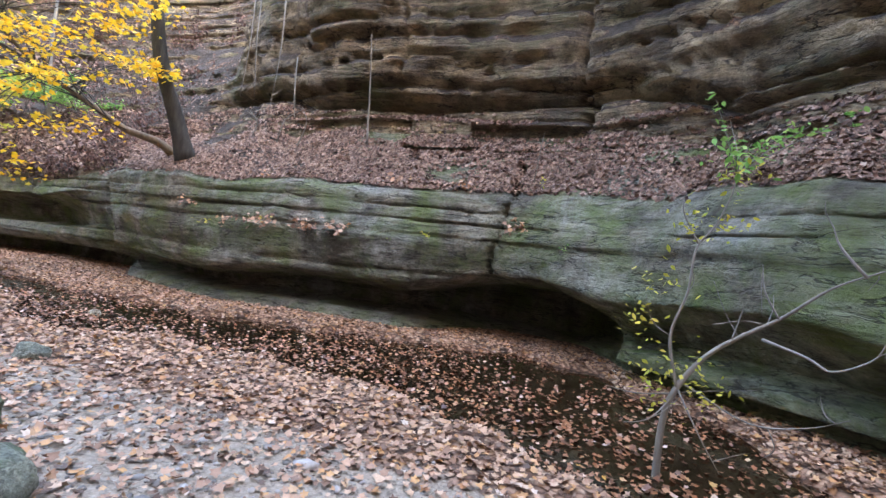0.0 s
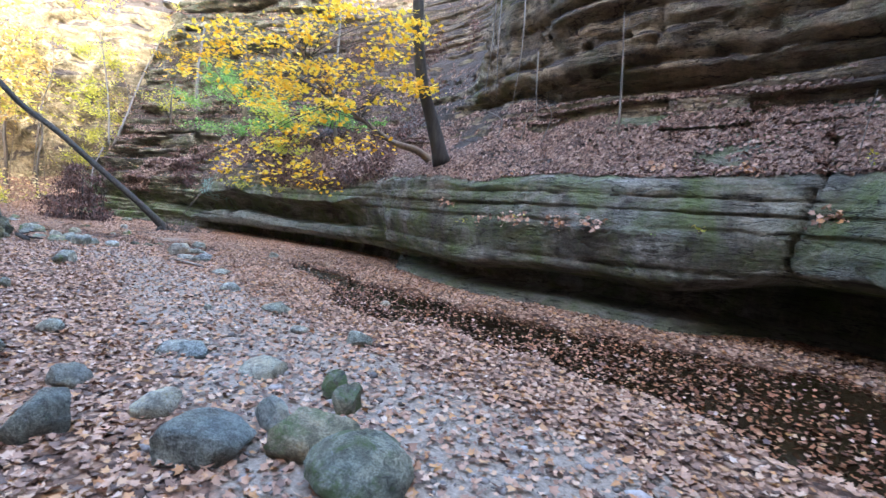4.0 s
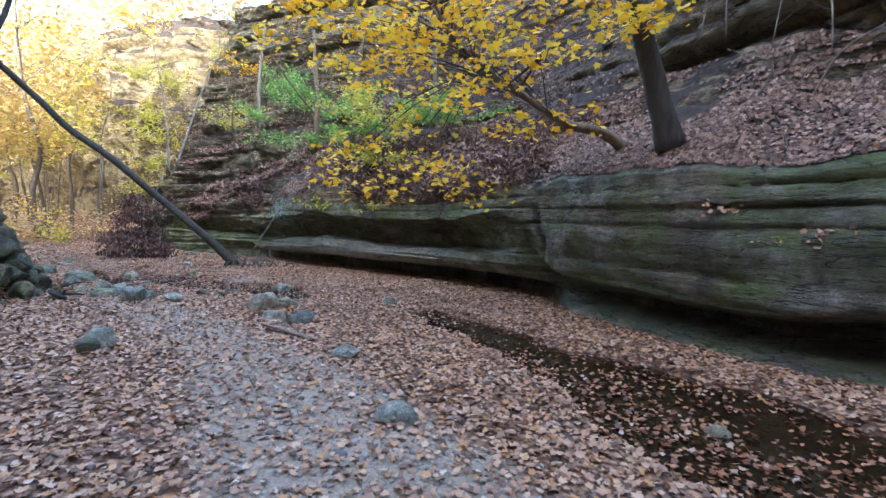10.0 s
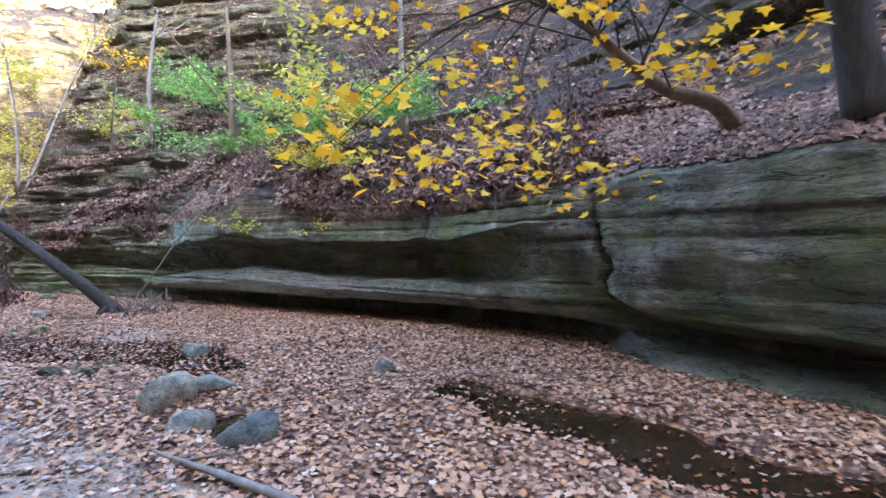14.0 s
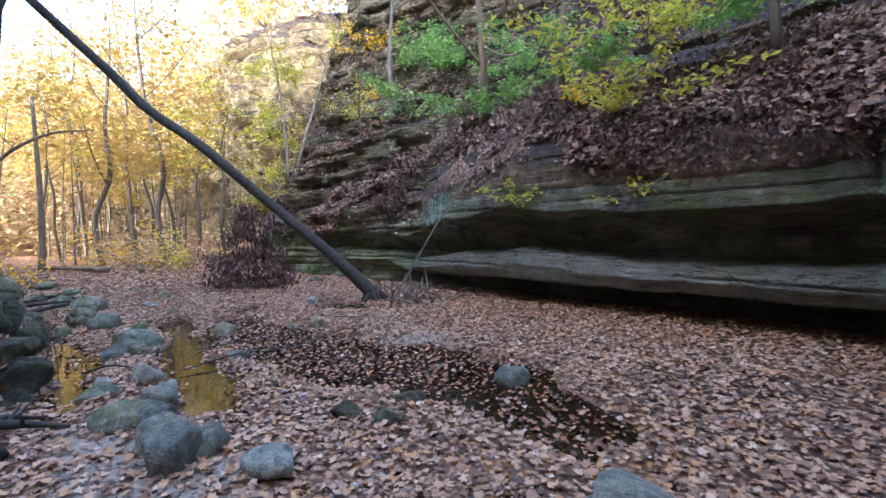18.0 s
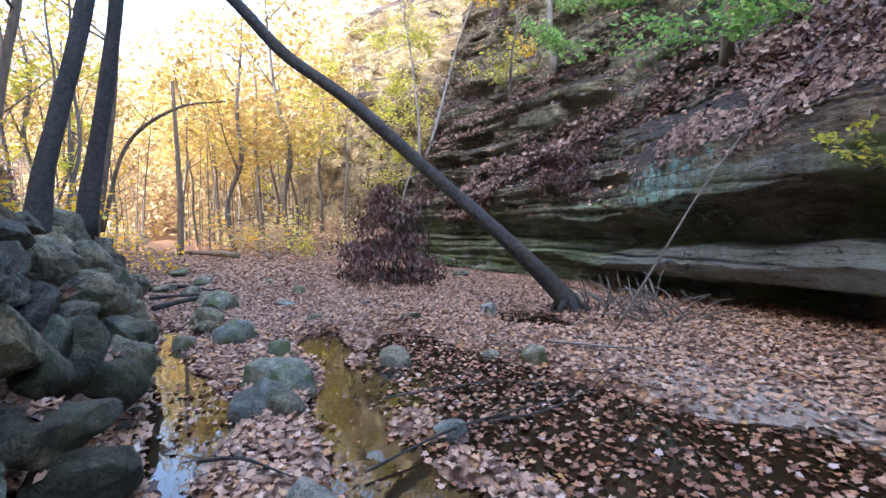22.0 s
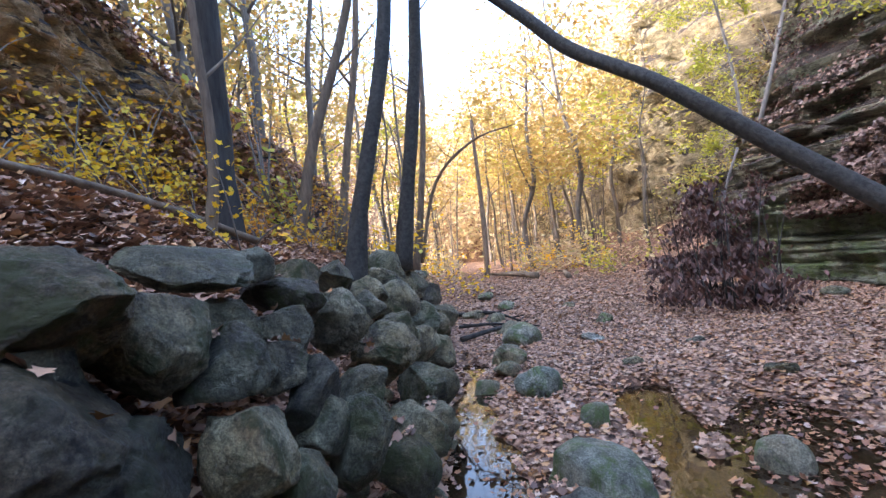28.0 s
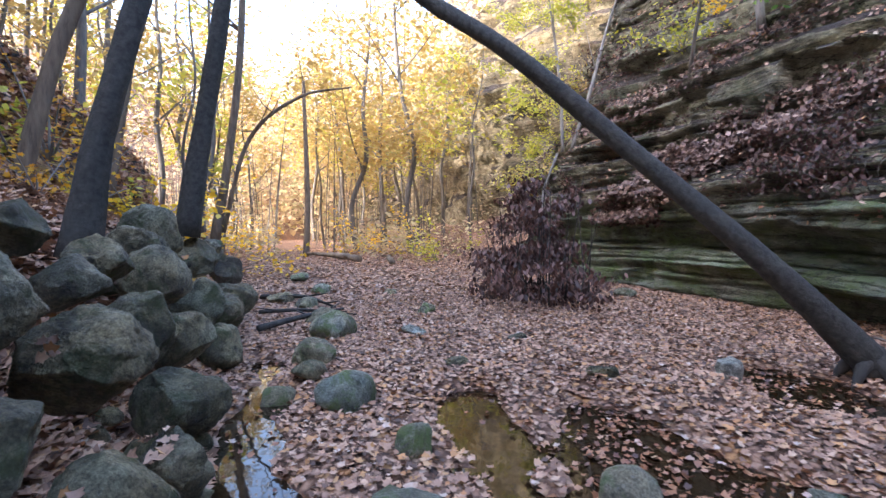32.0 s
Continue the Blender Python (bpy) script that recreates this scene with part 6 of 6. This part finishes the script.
clump = vfbm(sx * .45, sy * .45 + 7, 3, 51)
ok = clump > 0.05
sx, sy = sx[ok], sy[ok]
sz = ground_z(sx, sy) + 2.5 + fr.gamma(2.5, 1.8, len(sx))
tagged(leaf_cloud("slope_woods", np.c_[sx, sy, sz], 0.2, .7, OVAL, M_GOLD, 52, droop=.3), "golden leaves of the woods on the slope", "woods", kind="stuff")

# undergrowth and saplings of the sunlit valley floor
ux, uy = fr.uniform(-80, -36, 26000), fr.uniform(-4, 20, 26000)
tuft = vfbm(ux * .35, uy * .35, 3, 47)
ok = (tuft > 0.0) & (np.abs(uy - 9.3) > 1.5)
ux, uy, tuft = ux[ok], uy[ok], tuft[ok]
uz = ground_z(ux, uy) + fr.uniform(0.05, 1.0, len(ux)) * (0.6 + 2.6 * tuft)
tagged(leaf_cloud("undergrowth", np.c_[ux, uy, uz], 0.24, .7, OVAL, M_HAZYLEAF, 48), "pale golden undergrowth over the sunlit valley floor", "undergrowth", kind="stuff")
stems = []
for i in range(260):
    x, y = fr.uniform(-85, -40), fr.uniform(-8, 20)
    if abs(y - 9.3) < 1.2:
        continue
    z, h = float(ground_z(x, y)), fr.uniform(3, 9)
    r = fr.uniform(.025, .06)
    dx, dy = fr.uniform(-.12, .12, 2) * h
    stems.append(([(x, y, z - .1), (x + dx * .3 + fr.uniform(-.1, .1), y + dy * .3, z + h * .4), (x + dx, y + dy, z + h)], [r, r * .8, r * .25]))
tagged(limbs("sapling_thicket", stems, M_BARKG, None, 5, 49), "thicket of thin pale saplings in the sunlit valley", "saplings", kind="stuff")

# fine roots hanging from the soil above the overhang
hr = np.random.RandomState(91)
a9, b9 = np.searchsorted(CQ, 8.3), np.searchsorted(CQ, 11.5)
lines = []
for i in range(420):
    c = hr.randint(0, len(CL))
    p = CL[c, hr.randint(a9, b9)]
    if not -23 < p[0] < -6.5:
        continue
    o = np.array([-CN[0][c] * -1, -CN[1][c] * -1, 0]) * 0.06
    L = hr.uniform(.15, .7)
    lines.append(([p + o * .3, p + o + np.array([hr.uniform(-.15, .15), hr.uniform(-.1, .1), -.3 * L]), p + o * 1.5 + np.array([hr.uniform(-.25, .25), hr.uniform(-.1, .1), -L])], [.008, .006, .002]))
tagged(limbs("hanging_roots", lines, M_TWIG, None, 4, 5), "fine bare roots hanging from the soil of the bluff", "roots", kind="stuff")

# withered brush matted over the soil of the bluff
wb = np.random.RandomState(92)
a7, b7 = np.searchsorted(CQ, 8.6), np.searchsorted(CQ, 14.4)
bp = CL[:, a7:b7].reshape(-1, 3)
bp = bp[(bp[:, 0] > -29) & (bp[:, 0] < -8)]
dense = vfbm(bp[:, 0] * .55, bp[:, 2] * .8, 3, 93)
bp = bp[dense > 0.02]
pk = bp[wb.randint(0, len(bp), 24000)] + wb.normal(0, .09, (24000, 3)) + np.array([0, -.06, .05])
tagged(leaf_cloud("withered_brush", pk, .09, .9, OVAL, M_DEADLEAF, 94, droop=.8), "withered dark brown brush matted over the bluff", "brush", kind="stuff")

# clusters of leaves caught on the rock face
cr = np.random.RandomState(95)
spots = np.array([(-4.85, 9.15, 1.85), (-3.28, 8.38, 1.6), (-2.42, 8.25, 1.63), (-1.85, 8.0, 1.63), (1.2, 7.6, 1.94), (0.2, 8.27, 2.6), (-0.92, 8.47, 2.6), (-3.51, 9.1, 2.5), (-3.9, 8.75, 1.55)])
cp = np.repeat(spots, 46, 0) + cr.normal(0, 1, (46 * len(spots), 3)) * np.array([.16, .05, .06])
tagged(leaf_cloud("rock_face_leaves", cp, .07, .5, LOBED, M_LITTER, 96, curl=.5, normals=np.tile((0, -.6, .8), (len(cp), 1))), "clusters of brown leaves caught on the rock face", "leaves", kind="stuff")

# pebbles scattered over the gravel path
pr = np.random.RandomState(97)
gold = (1 + 5 ** 0.5) / 2
ICO = np.array([(-1, gold, 0), (1, gold, 0), (-1, -gold, 0), (1, -gold, 0), (0, -1, gold), (0, 1, gold), (0, -1, -gold), (0, 1, -gold), (gold, 0, -1), (gold, 0, 1), (-gold, 0, -1), (-gold, 0, 1)]) / 1.9
ICOF = np.array([(0, 11, 5), (0, 5, 1), (0, 1, 7), (0, 7, 10), (0, 10, 11), (1, 5, 9), (5, 11, 4), (11, 10, 2), (10, 7, 6), (7, 1, 8), (3, 9, 4), (3, 4, 2), (3, 2, 6), (3, 6, 8), (3, 8, 9), (4, 9, 5), (2, 4, 11), (6, 2, 10), (8, 6, 7), (9, 8, 1)])
M_PEBBLE = leaf_material("pebble", [(0, (0.13, 0.115, 0.105)), (0.5, (0.27, 0.235, 0.212)), (1, (0.41, 0.365, 0.335))], 0.0, 0.8)
tx = pr.uniform(-16, 1.5, 5200)
ty = np.interp(tx, [a for a, _, _ in GRAVEL][::-1], [b for _, b, _ in GRAVEL][::-1]) + pr.normal(0, .75, 5200)
tz = ground_z(tx, ty)
dry = tz > 0.02
tx, ty, tz = tx[dry], ty[dry], tz[dry]
size = pr.gamma(2.0, 0.006, len(tx)) + 0.006
shape = pr.uniform(.55, 1.2, (len(tx), 1, 3)) * np.array([1, 1, .6])
pv = ICO[None] * (1 + pr.uniform(-.18, .18, (len(tx), 12, 1))) * shape * size[:, None, None] + np.c_[tx, ty, tz + size * .15][:, None]
pf = (np.arange(len(tx))[:, None, None] * 12 + ICOF[None]).reshape(-1, 3)
tagged(mesh_from("pebbles", pv.reshape(-1, 3), pf, M_PEBBLE, smooth=True), "small grey pebbles scattered over the gravel path", "pebbles", kind="stuff")
